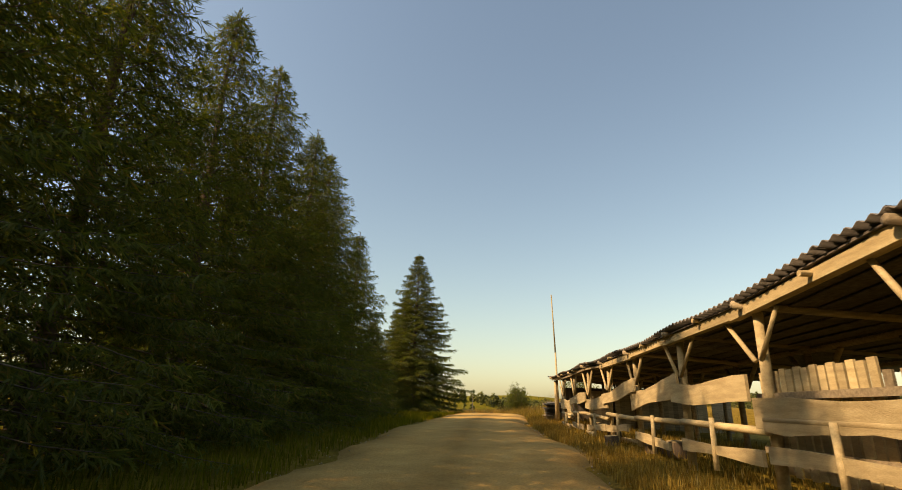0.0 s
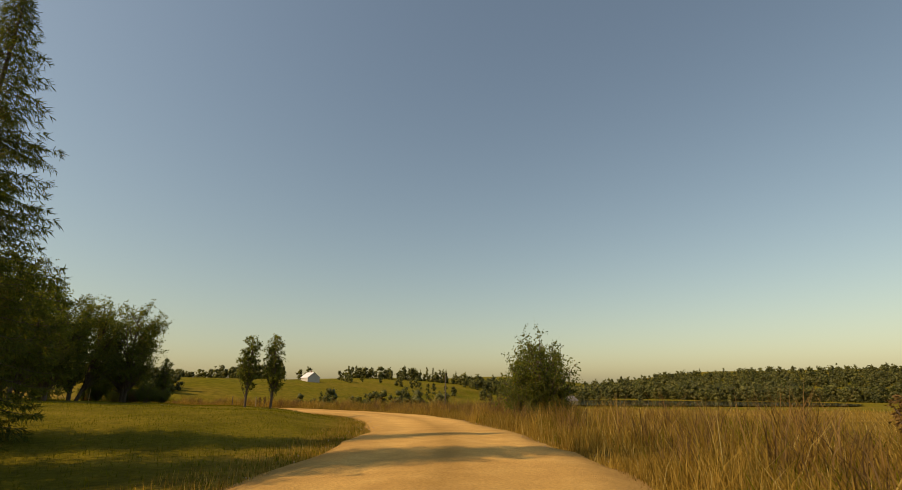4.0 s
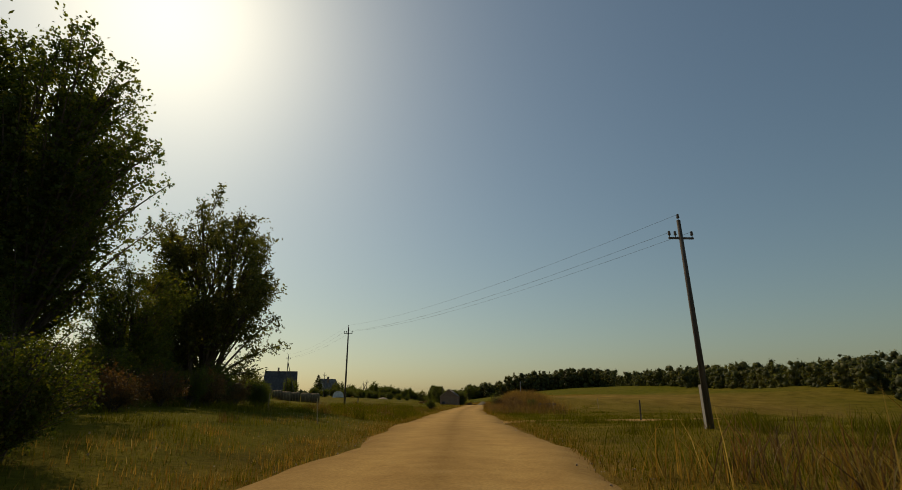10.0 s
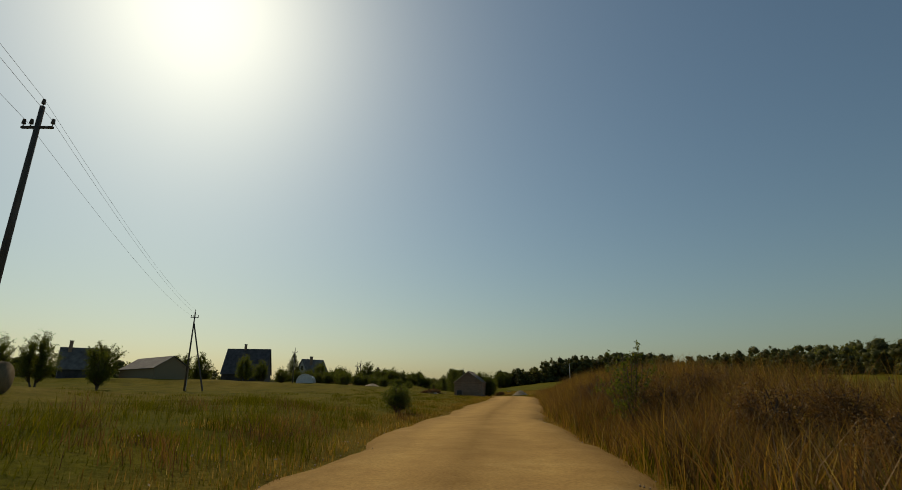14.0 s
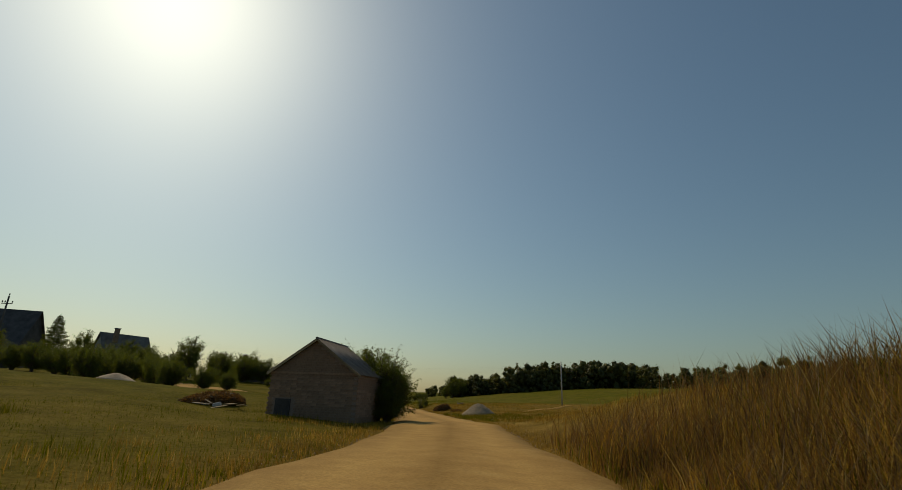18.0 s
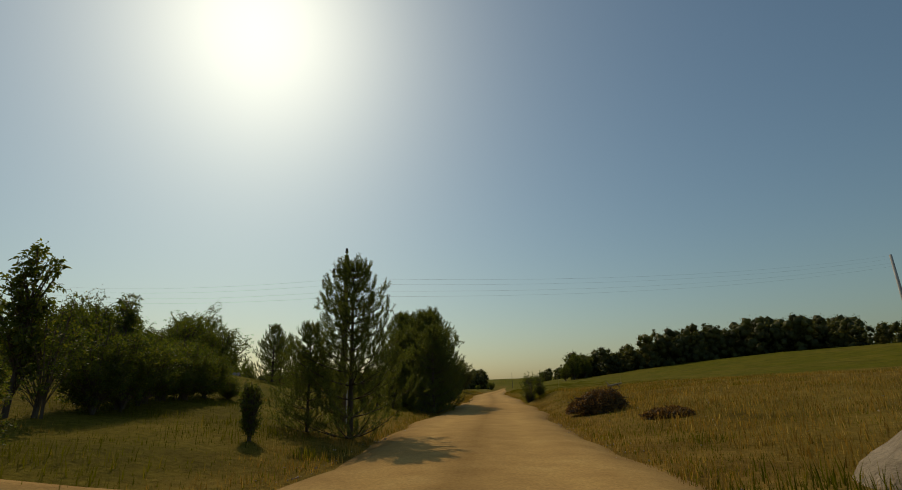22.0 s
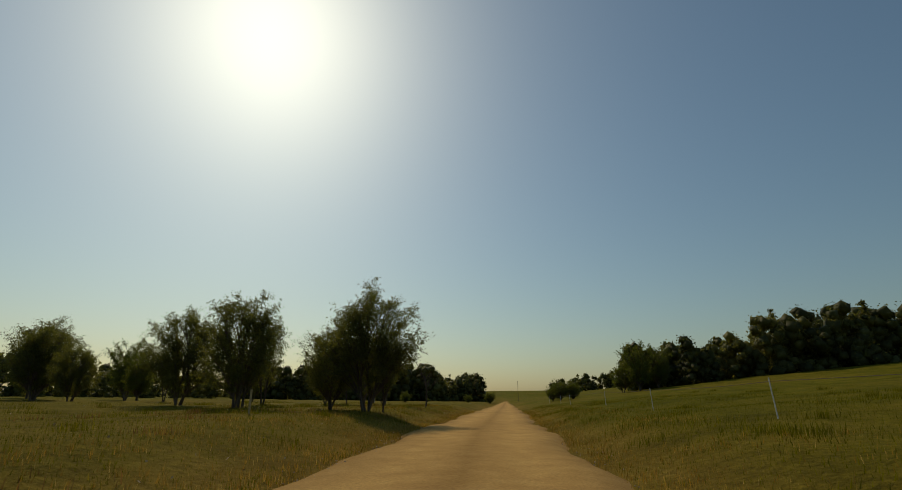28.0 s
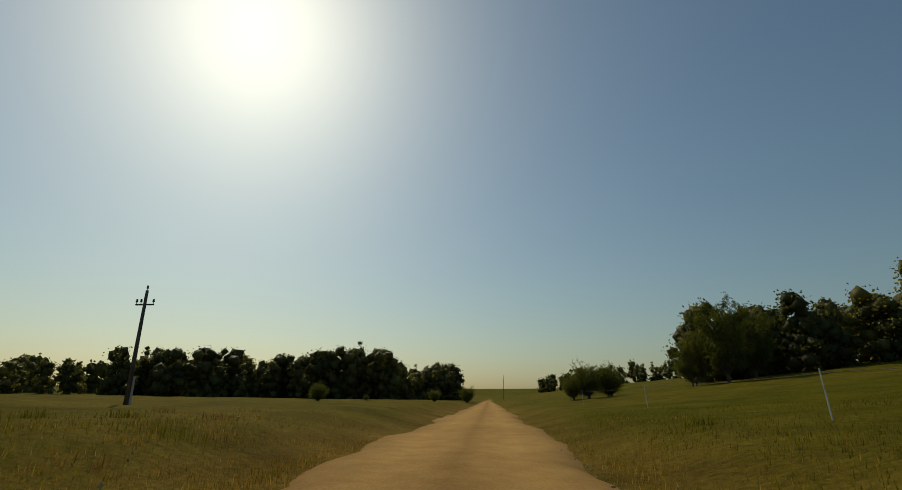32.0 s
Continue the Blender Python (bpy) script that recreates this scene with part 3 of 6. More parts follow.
def broad_parts(height, radius, seed, leaves=9000, stems=1, leaf=(0.16, 0.09), low=0.25, clumps=60, airy=0.5, droop=0.0, upright=0.5, stout=1.0):
    """A broad tree: stems that fork into rising limbs, which end in rounded tufts of leafy twigs within an uneven crown."""
    rng = np.random.default_rng(seed)
    trunk, ends, lines = [], [], []
    r0 = (0.02 * height * (1.0 if stems == 1 else 0.6) + 0.02) * stout
    u = np.linspace(0, 1, 8)
    for s in range(stems):
        a = s * 6.283 / stems + rng.uniform(-0.5, 0.5)
        lean = 0.0 if stems == 1 else rng.uniform(0.15, 0.5)
        top = np.array([math.cos(a) * radius * lean, math.sin(a) * radius * lean, height * rng.uniform(0.7, 0.86)])
        base = np.array([math.cos(a), math.sin(a), 0]) * (0.0 if stems == 1 else 0.045 * radius)
        line = base + (top - base)[None] * u[:, None] + np.stack([0.06 * radius * np.sin(u * 6 + s), 0.06 * radius * np.cos(u * 5 + s) - 0.06 * radius, 0 * u], 1)
        trunk.append(tube(line, r0 * (1.05 - u) + 0.012, 7))
        lines.append(line)
    z_mid, half = height * (low + 1) / 2, height * (1 - low) / 2
    wob = rng.uniform(0, 6.28, 4)
    for b in range(clumps):
        d = rng.normal(0, 1, 3)
        d /= np.linalg.norm(d)
        a = math.atan2(d[1], d[0])
        bulge = 0.88 + 0.14 * math.sin(2 * a + wob[0] + 2 * d[2]) + 0.12 * math.sin(3 * a + wob[1] - 3 * d[2])
        q = bulge * rng.uniform(0.25, 1.0) ** 0.45
        full = min(1.45, (1 - abs(d[2]) ** 2.8) ** 0.36 / max(0.25, math.hypot(d[0], d[1])))
        e = np.array([d[0] * radius * q * full, d[1] * radius * q * full, z_mid + d[2] * half * q * 0.93])
        line = lines[int(np.argmin([np.hypot(*(ln[-1, :2] - e[:2])) for ln in lines]))]
        out = np.hypot(e[0], e[1])
        zo = np.clip(e[2] - out * (0.35 + upright) - 0.05 * height, 0.08 * height, line[-1, 2])
        o = np.array([np.interp(zo, line[:, 2], line[:, i]) for i in range(3)])
        w = np.linspace(0, 1, 5)
        limb = o + (e - o)[None] * w[:, None] + np.array([0, 0, 1.0])[None] * (0.08 * out * np.sin(w * 3.14))[:, None]
        trunk.append(tube(limb, r0 * 0.34 * (1 - 0.85 * w) + 0.005, 4))
        ends.append(limb)
    cs, ax = [], []
    each = 14
    twigs = max(2, leaves // len(ends) // each)
    tuft = airy * (0.28 + 0.22 * radius)
    for limb in ends:
        q = np.append(rng.uniform(0.5, 1.0, twigs - 1), 1.0)
        o = np.stack([np.interp(q, np.linspace(0, 1, 5), limb[:, i]) for i in range(3)], 1)
        d = rng.normal(0, 1, (twigs, 3)) + [0, 0, 0.3 * upright - droop]
        d /= np.linalg.norm(d, axis=1)[:, None] + 1e-9
        tl = tuft * rng.uniform(0.35, 1.3, twigs)
        f = rng.uniform(0.1, 1, (twigs, each))
        c = o[:, None] + d[:, None] * (f * tl[:, None])[..., None] + rng.normal(0, 0.10, (twigs, each, 3)) * tl[:, None, None] - np.array([0, 0, 0.12 + droop]) * (f**2 * tl[:, None])[..., None]
        cs.append(c.reshape(-1, 3))
        ax.append((rng.normal(0, 0.8, (twigs, each, 3)) + d[:, None] * 0.7 + [0, 0, -0.35 - droop * 2.0]).reshape(-1, 3))
    return trunk, leaf_quads(np.vstack(cs), np.vstack(ax), leaf[0], leaf[1], rng)


def dead_parts(height, seed):
    """A bare tree: a bent trunk that forks again and again into thin rising branches."""
    rng = np.random.default_rng(seed)
    thick, thin = [], []

    def branch(o, d, ln, r, depth):
        pts = [np.array(o, float)]
        d = np.array(d, float)
        for _ in range(6):
            d = d / np.linalg.norm(d) + rng.normal(0, 0.06 if depth == 0 else 0.1, 3) + [0, 0, 0.03 if depth == 0 else 0.08]
            pts.append(pts[-1] + d / np.linalg.norm(d) * ln / 6)
        pts = np.array(pts)
        (thick if depth < 2 else thin).append(tube(pts, np.linspace(r, r * (0.55 if depth == 0 else 0.25), 7), 7 if depth < 2 else 4))
        if depth == 3:
            return
        for k in range((7, 5, 3)[depth]):
            q = rng.uniform(0.62 if depth == 0 else 0.25, 1.0)
            b = np.array([np.interp(q * 6, np.arange(7), pts[:, i]) for i in range(3)])
            a = rng.uniform(0, 6.28)
            out = np.array([math.cos(a), math.sin(a), 0]) * rng.uniform(0.4, 1.05)
            branch(b, (pts[-1] - pts[0]) / ln * 0.9 + out, ln * rng.uniform(0.5, 0.75) * (1.15 if depth == 0 else 0.8), r * (0.42 if depth == 0 else 0.4), depth + 1)

    branch((0, 0, 0), (0.04, 0.02, 1), height * 0.56, height * 0.02, 0)
    return thick, joined(thin)


def plant(proto, x, y, size=1.0, turn=0.0, lean=(0, 0), sink=0.05, stretch=1.0):
    m = pose(x, y, gz(x, y) - sink, lean[0], lean[1], turn) @ Matrix.Diagonal((size, size, size * stretch, 1))
    ob = copy_thing(proto, pose(0, 0, 0))
    ob.matrix_basis = m
    return ob


def woods(name, spots, label, seed, size=(9, 15), leaf=0.9, per=70, mat=None):
    """A far wood as one mesh: for each spot a trunk and a lumpy crown of leaf clumps."""
    rng = np.random.default_rng(seed)
    n = len(spots)
    x, y = np.array(spots).T
    z = ground_z(x, y)
    h = rng.uniform(size[0], size[1], n)
    r = h * rng.uniform(0.28, 0.42, n)
    lumps = 16
    a = rng.uniform(0, 6.28, (n, lumps))
    lv = rng.uniform(0.0, 0.93, (n, lumps))
    fir = rng.uniform(0, 1, n) < 0.22
    h = np.where(fir, h * 1.12, h)
    wide = np.where(fir[:, None], 0.75 * (1.02 - lv), np.sin(np.pi * np.clip(lv, 0.22, 0.95)) ** 0.6)
    rr = r[:, None] * wide * rng.uniform(0.15, 0.85, (n, lumps))
    centre = np.stack([x[:, None] + np.cos(a) * rr, y[:, None] + np.sin(a) * rr, z[:, None] + h[:, None] * lv], -1)
    k = max(1, per // lumps)
    d = rng.normal(0, 1, (n, lumps, k, 3))
    d /= np.linalg.norm(d, axis=-1)[..., None]
    lump = r[:, None] * np.where(fir[:, None], 0.42 * (1.15 - lv), rng.uniform(0.36, 0.58, (n, lumps)))
    c = centre[:, :, None] + d * lump[:, :, None, None] * rng.uniform(0.7, 1.1, (n, lumps, k, 1)) * [1, 1, 0.9]
    c = c.reshape(-1, 3)
    ax = rng.normal(0, 1, c.shape)
    core = centre.reshape(-1, 3)
    half = (lump * 0.42).reshape(-1)[:, None, None]
    turn = np.linalg.qr(rng.normal(0, 1, (len(core), 3, 3)))[0]
    cube = np.array([(a, b, e) for a in (-1, 1) for b in (-1, 1) for e in (-1, 1)], float)
    cv = core[:, None] + (cube[None] * half) @ turn
    cf = np.array([(0, 1, 3, 2), (4, 6, 7, 5), (0, 4, 5, 1), (2, 3, 7, 6), (0, 2, 6, 4), (1, 5, 7, 3)])
    cores = (cv.reshape(-1, 3), (cf[None] + 8 * np.arange(len(core))[:, None, None]).reshape(-1, 4))
    me = np_mesh(name, *joined([leaf_quads(c, ax, leaf, leaf * 0.75, rng), cores]), [mat or M_WOODS])
    return tagged(new(name, me), label, "woods", kind="stuff")


def along(points, rows, step, jitter, rng, deep=(1.0, 0.0)):
    """Spots in rows along a line of points, each row further to the side given by deep."""
    p = np.array(points, float)
    seg = np.linalg.norm(np.diff(p, axis=0), axis=1)
    cum = np.concatenate([[0], np.cumsum(seg)])
    out = []
    for row in range(rows):
        for s in np.arange(0, cum[-1], step):
            q = s + rng.uniform(-0.5, 0.5) * step
            out.append((np.interp(q, cum, p[:, 0]) + deep[0] * row * step * 0.8 + rng.normal(0, jitter), np.interp(q, cum, p[:, 1]) + deep[1] * row * step * 0.8 + rng.normal(0, jitter)))
    return out


def blades(name, xs, ys, height, width, mat, label, seed, lean=0.35):
    """Grass: three-cornered bent blades, one mesh."""
    rng = np.random.default_rng(seed)
    n = len(xs)
    z = ground_z(xs, ys) - 0.02
    base = np.stack([xs, ys, z], 1)
    a = rng.uniform(0, 6.283, n)
    side = np.stack([np.cos(a), np.sin(a), 0 * a], 1)
    b = rng.uniform(0, 6.283, n)
    h = height * rng.uniform(0.45, 1.25, n)
    if height > 0.4:
        h *= 0.42 + 0.8 * np.clip(0.5 + 0.3 * np.sin(xs * 1.1 + 2 * np.sin(ys * 0.7)) + 0.3 * np.sin(ys * 1.6 + xs * 0.5), 0, 1)
        lean = 0.75
    bend = np.stack([np.cos(b), np.sin(b), 0 * b], 1) * (h * lean * rng.uniform(0.1, 1.0, n))[:, None]
    up = np.array([[0, 0, 1.0]])
    w = (width * rng.uniform(0.6, 1.4, n))[:, None]
    v = np.stack([base - side * w / 2, base + side * w / 2, base + bend * 0.35 + up * (h * 0.55)[:, None] + side * w * 0.4, base + bend * 0.35 + up * (h * 0.55)[:, None] - side * w * 0.4,
                  base + bend + up * h[:, None]], 1).reshape(-1, 3)
    k = np.arange(n)[:, None] * 5
    f3 = np.concatenate([k + [0, 1, 2], k + [0, 2, 3], k + [3, 2, 4]], 0)
    if height < 0.2:
        v = np.stack([base - side * w / 2, base + side * w / 2, base + bend + up * h[:, None]], 1).reshape(-1, 3)
        f3 = np.arange(n)[:, None] * 3 + [0, 1, 2]
    me = np_mesh(name, v, f3, [mat])
    return tagged(new(name, me), label, "grass", kind="stuff")


def verge(s0, s1, d0, d1, count, rng, bias=1.6, clear=2.75):
    """Random places beside the road between two lengths and two distances, thicker near the road."""
    s = rng.uniform(s0, s1, count)
    fade = min(9.0, (s1 - s0) * 0.25)
    s = s[rng.uniform(0, 1, count) < np.clip(np.minimum(s - s0, s1 - s) / fade, 0.05, 1)]
    count = len(s)
    i = np.clip(np.searchsorted(ROAD_S, s), 0, len(ROAD) - 1)
    d = d0 + (d1 - d0) * rng.uniform(0, 1, count) ** bias
    x = ROAD[i, 0] + ROAD_T[i, 1] * d + rng.normal(0, 0.3, count)
    y = ROAD[i, 1] - ROAD_T[i, 0] * d + rng.normal(0, 0.3, count)
    _, dist = road_at(x, y)
    keep = np.abs(dist) > clear
    return x[keep], y[keep]


def clumps(name, s0, s1, d0, d1, count, each, height, width, mat, label, seed, size=0.5):
    """Tufts of taller grass and weeds in clumps beside the road, one mesh."""
    rng = np.random.default_rng(seed)
    cx, cy = verge(s0, s1, d0, d1, count, rng, 1.2)
    r = size * rng.uniform(0.4, 1.4, len(cx))
    x = np.repeat(cx, each) + rng.normal(0, 1, len(cx) * each) * np.repeat(r, each)
    y = np.repeat(cy, each) + rng.normal(0, 1, len(cx) * each) * np.repeat(r, each)
    _, dist = road_at(x, y)
    keep = np.abs(dist) > 2.8
    return blades(name, x[keep], y[keep], height, width, mat, label, seed)


def stones(name, s0, s1, d0, d1, count, size, mat, label, seed):
    """Loose stones beside the wheel tracks, one mesh of small uneven blocks."""
    rng = np.random.default_rng(seed)
    s = rng.uniform(s0, s1, count)
    i = np.clip(np.searchsorted(ROAD_S, s), 0, len(ROAD) - 1)
    d = rng.uniform(d0, d1, count) * rng.choice([-1, 1], count)
    x, y = ROAD[i, 0] + ROAD_T[i, 1] * d, ROAD[i, 1] - ROAD_T[i, 0] * d
    z = np.where(np.abs(d) < 2.6, ROAD[i, 2] + 0.03 - 0.13 * np.clip((np.abs(d) - 2.25) / 0.5, 0, 1), ground_z(x, y) + 0.01)
    c = np.stack([x, y, z], 1)
    half = (size * rng.uniform(0.3, 1.0, count) ** 2)[:, None, None] * rng.uniform(0.6, 1.3, (count, 8, 3))
    turn = np.linalg.qr(rng.normal(0, 1, (count, 3, 3)))[0]
    cube = np.array([(a, b, e) for a in (-1, 1) for b in (-1, 1) for e in (-1, 1)], float)
    v = c[:, None] + (cube[None] * half) @ turn
    f = np.array([(0, 1, 3, 2), (4, 6, 7, 5), (0, 4, 5, 1), (2, 3, 7, 6), (0, 2, 6, 4), (1, 5, 7, 3)])
    me = np_mesh(name, v.reshape(-1, 3), (f[None] + 8 * np.arange(count)[:, None, None]).reshape(-1, 4), [mat])
    return tagged(new(name, me), label, "stones", kind="stuff")

# ------------------------------------------------------------------ tree kinds, to be copied into place
STAGE = []


def proto(ob):
    STAGE.append(ob)
    return ob


def tree_kind(name, parts, leaf, label, category, group):
    return proto(tree_thing(name, *parts, M_BARK, leaf, label, category, group))


SPRUCE_A = tree_kind("spruce_tree", spruce_parts(14.0, 4.1, 1, 0.95, 0.03, 0.78), M_SPRUCE, "tall dark green spruce with drooping branches beside the road", "spruce tree", "roadside spruces")
SPRUCE_B = tree_kind("spruce_tree", spruce_parts(14.0, 3.8, 2, 0.9, 0.03, 0.78), M_SPRUCE, "tall dark green spruce with drooping branches beside the road", "spruce tree", "roadside spruces")
SPRUCE_D = tree_kind("spruce_tree", spruce_parts(14.0, 4.3, 27, 1.9, 0.03, 0.75), M_SPRUCE, "full dense spruce with layered green boughs standing by itself", "spruce tree", "roadside spruces")
SPRUCE_C = tree_kind("spruce_tree", spruce_parts(7.0, 3.0, 3, 2.0, 0.03, 0.7), M_SPRUCE, "young bushy spruce with fresh green shoots", "spruce tree", "roadside spruces")
PINE_A = tree_kind("pine_tree", pine_parts(5.6, 2.5, 4, 1.0), M_PINE, "young bushy pine with upright shoots by the road", "pine tree", "roadside pines")
PINE_B = tree_kind("pine_tree", pine_parts(5.6, 2.35, 5, 1.0), M_PINE, "young bushy pine with upright shoots by the road", "pine tree", "roadside pines")
POPLAR = tree_kind("poplar_tree", broad_parts(20, 4.8, 6, 64000, 3, (0.17, 0.14), 0.06, 260, 0.75, 0, 0.8), M_LEAF, "tall leafy poplar with a dense dark crown", "poplar tree", "trees inside the bend")
BIGWILLOW = tree_kind("willow_tree", broad_parts(15.5, 5.9, 7, 62000, 6, (0.21, 0.12), 0.08, 200, 0.62, 0.0, 0.5), M_WILLOW, "large airy willow with many slanting stems inside the bend", "willow tree", "trees inside the bend")
WILLOW_A = tree_kind("willow_tree", broad_parts(8, 3.1, 8, 50000, 4, (0.12, 0.055), 0.1, 170, 0.75, 0.05, 0.7, 0.6), M_WILLOW, "rounded grey-green willow with several stems in the pasture", "willow tree", "pasture willows")
WILLOW_B = tree_kind("willow_tree", broad_parts(8, 1.9, 9, 15000, 2, (0.12, 0.05), 0.26, 110, 0.75, 0.05, 0.9, 0.6), M_WILLOW, "slim grey-green willow with a forked trunk in the pasture", "willow tree", "pasture willows")
WILLOW_C = tree_kind("willow_tree", broad_parts(8, 2.1, 19, 24000, 2, (0.12, 0.05), 0.3, 130, 0.75, 0.05, 0.8, 0.6), M_WILLOW, "airy grey-green willow with a clear forked trunk in the pasture", "willow tree", "pasture willows")
ALDER = tree_kind("alder_tree", broad_parts(10, 3.5, 10, 36000, 3, (0.13, 0.1), 0.06, 170, 0.75, 0, 0.7), M_LEAF, "leafy roadside tree with a dense green crown", "tree", "trees inside the bend")
PEAR = tree_kind("bush", broad_parts(4.3, 2.0, 41, 44000, 7, (0.065, 0.044), 0.02, 190, 0.6, 0, 1.1), M_LEAF, "tall leafy fruit bush with upright shoots by the barn", "bush", "bushes")
BUSH = tree_kind("bush", broad_parts(3, 1.6, 11, 20000, 7, (0.07, 0.05), 0.02, 130, 0.7, 0, 0.7), M_LEAF, "leafy green bush growing in the grass", "bush", "bushes")
SHRUB = tree_kind("shrub", broad_parts(3.6, 1.2, 12, 3000, 5, (0.085, 0.055), 0.1, 60, 0.8, 0, 1.5, 0.26), M_LEAF, "thin airy shrub with sparse leaves", "shrub", "bushes")
DRYBUSH = tree_kind("dry_bush", broad_parts(2.2, 1.4, 14, 9000, 9, (0.09, 0.04), 0.03, 110, 0.8, 0, 1.3, 0.4), M_WEED, "brownish dry bush among tall weeds", "bush", "bushes")
SAPLING = tree_kind("sapling", broad_parts(5, 0.72, 13, 5200, 1, (0.13, 0.06), 0.16, 60, 0.8, 0.12, 1.4, 0.55), M_LEAF, "slender young tree with narrow leaves on the grass", "young tree", "saplings")
THUJA = tree_kind("thuja_bush", broad_parts(1.9, 0.34, 15, 9000, 3, (0.06, 0.03), 0.02, 110, 0.5, 0, 1.4), M_SPRUCE, "small dark columnar thuja bush on the grass bank", "thuja", "thujas on the bank")
WEED = tree_kind("tall_weed", broad_parts(1.7, 0.22, 16, 420, 1, (0.07, 0.035), 0.3, 26, 0.45, 0, 1.2), M_WEED, "tall dry brown dock weed on the verge", "weed", "tall weeds")
DEAD = tree_kind("dead_tree", dead_parts(4.2, 17), M_BARK, "small bare dead tree with grey branches", "dead tree", "")

# spruces along the road
for k, (x, y, h, tn) in enumerate([(26.6, 18.6, 12.3, 20), (19.8, 16.2, 14.5, 80), (16.2, 14.2, 13.5, 150), (12.8, 13.5, 14.5, 200), (9.3, 12.0, 14, 260), (5.6, 11.0, 14.5, 310), (2.2, 9.6, 15, 30),
                                   (-1.5, 8.7, 14, 100), (-5, 7.0, 15, 170), (-9, 5.8, 14, 240), (22, 22.5, 13, 222), (-13, 4.3, 14, 66)]):
    plant(SPRUCE_A if k % 2 else SPRUCE_B, x, y, h / 14 * 1.22, tn, stretch=0.79)
plant(SPRUCE_D, 41.1, 21.6, 1.36, 140, stretch=0.77)
plant(SPRUCE_B, 49.8, 27.6, 13.6 / 14, 40)
plant(SPRUCE_B, 53.5, 31.0, 12.0 / 14, 90)
plant(SPRUCE_C, 37.4, 21.6, 0.6, 10)
plant(SPRUCE_C, 31.6, 20.2, 0.95, 200)
plant(SPRUCE_C, 29.2, 23.0, 0.9, 120)
# the bend
plant(BUSH, 73.7, 21.5, 1.35, 40, stretch=1.15)
plant(BUSH, 73.1, 22.0, 0.85, 140)
plant(BUSH, 74.4, 21.2, 0.9, 250)
plant(BUSH, 73.6, 20.9, 0.7, 10)
plant(SHRUB, 46.6, 8.3, 1.05, 0)
plant(SHRUB, 48.7, 7.7, 1.0, 130)
plant(SAPLING, 74.7, 39.5, 1.05, 0, (2, -3))
plant(SAPLING, 73.6, 40.6, 1.0, 70)
for x, y, s, tn in [(80.3, 61.8, 0.98, 0), (75.5, 61, 0.95, 80), (72, 58, 0.9, 160), (68, 55, 0.85, 220), (64, 52, 0.9, 300), (60, 60, 1.2, 20), (66, 66, 1.5, 100), (74.2, 68.4, 1.42, 200), (76.2, 69.2, 0.85, 130)]:
    plant(ALDER, x, y, s, tn)
plant(SAPLING, 82.0, 58.6, 0.9, 30)
for x, y, s in [(74.2, 84.0, 0.85), (73.4, 88.6, 0.9), (75.4, 80.2, 0.8), (72.6, 92.6, 0.8)]:
    plant(DRYBUSH, x, y, s, x * 50)
for p, x, y, q in [(BUSH, 83.0, 66.5, 0.6), (BUSH, 82.4, 63.2, 0.6), (BUSH, 82.6, 70.0, 0.7), (BUSH, 81.4, 59.6, 0.5), (BUSH, 80.2, 56.2, 0.5), (DRYBUSH, 83.2, 64.8, 0.55), (DRYBUSH, 82.2, 68.2, 0.7), (BUSH, 80.4, 65.0, 0.9), (BUSH, 79.0, 56.6, 0.7), (DRYBUSH, 81.6, 61.4, 0.6)]:
    plant(p, x, y, q, x * 90)
for x, y, s, tn in [(64.5, 85, 1.12, 0), (60, 80, 1.15, 90), (55, 76, 1.15, 180), (58, 90, 1.1, 250), (69, 73, 0.76, 40)]:
    plant(POPLAR, x, y, s, tn)
plant(BIGWILLOW, 66.4, 98.2, 1.08, 30)
plant(ALDER, 70.5, 86.0, 0.75, 200)
plant(ALDER, 66.5, 91.0, 0.62, 20)
plant(ALDER, 68.0, 80.0, 0.6, 120)
for x, y, s in [(73.0, 82.0, 0.9), (76.0, 76.0, 0.8), (78.5, 70.5, 0.75), (71.5, 92.0, 0.9), (68, 103, 0.8), (63, 104, 1.0), (66.5, 93, 1.1), (69.5, 96, 0.7), (70.8, 99, 0.6), (65, 97, 1.1), (67.5, 89, 1.2), (73.5, 87, 0.7), (62, 94, 1.3), (72.0, 96.5, 0.6)]:
    plant(BUSH, x, y, s, x * 40)
for x, y, s in [(93.5, 57.4, 0.75), (94.0, 57.2, 0.8), (94.4, 58.6, 0.6), (95.0, 55.6, 0.55), (55.5, 13.0, 0.8), (40.5, 7.0, 0.7), (42.0, 7.6, 0.65), (39.2, 6.4, 0.7)]:
    plant(WEED, x, y, s, x * 70)
# right of the straight
for x, y, s, tn in [(88.4, 117.6, 0.55, 0), (88.0, 120.4, 0.62, 60), (89.4, 121.0, 0.5, 120), (87.2, 124.0, 0.65, 180), (86.7, 128.5, 0.7, 240), (86.2, 133.0, 0.7, 20), (88.4, 126.0, 0.6, 300)]:
    plant(DRYBUSH, x, y, s, tn)
plant(SHRUB, 86.4, 124.5, 0.7, 40)
plant(BUSH, 90.6, 119.2, 0.4, 40)
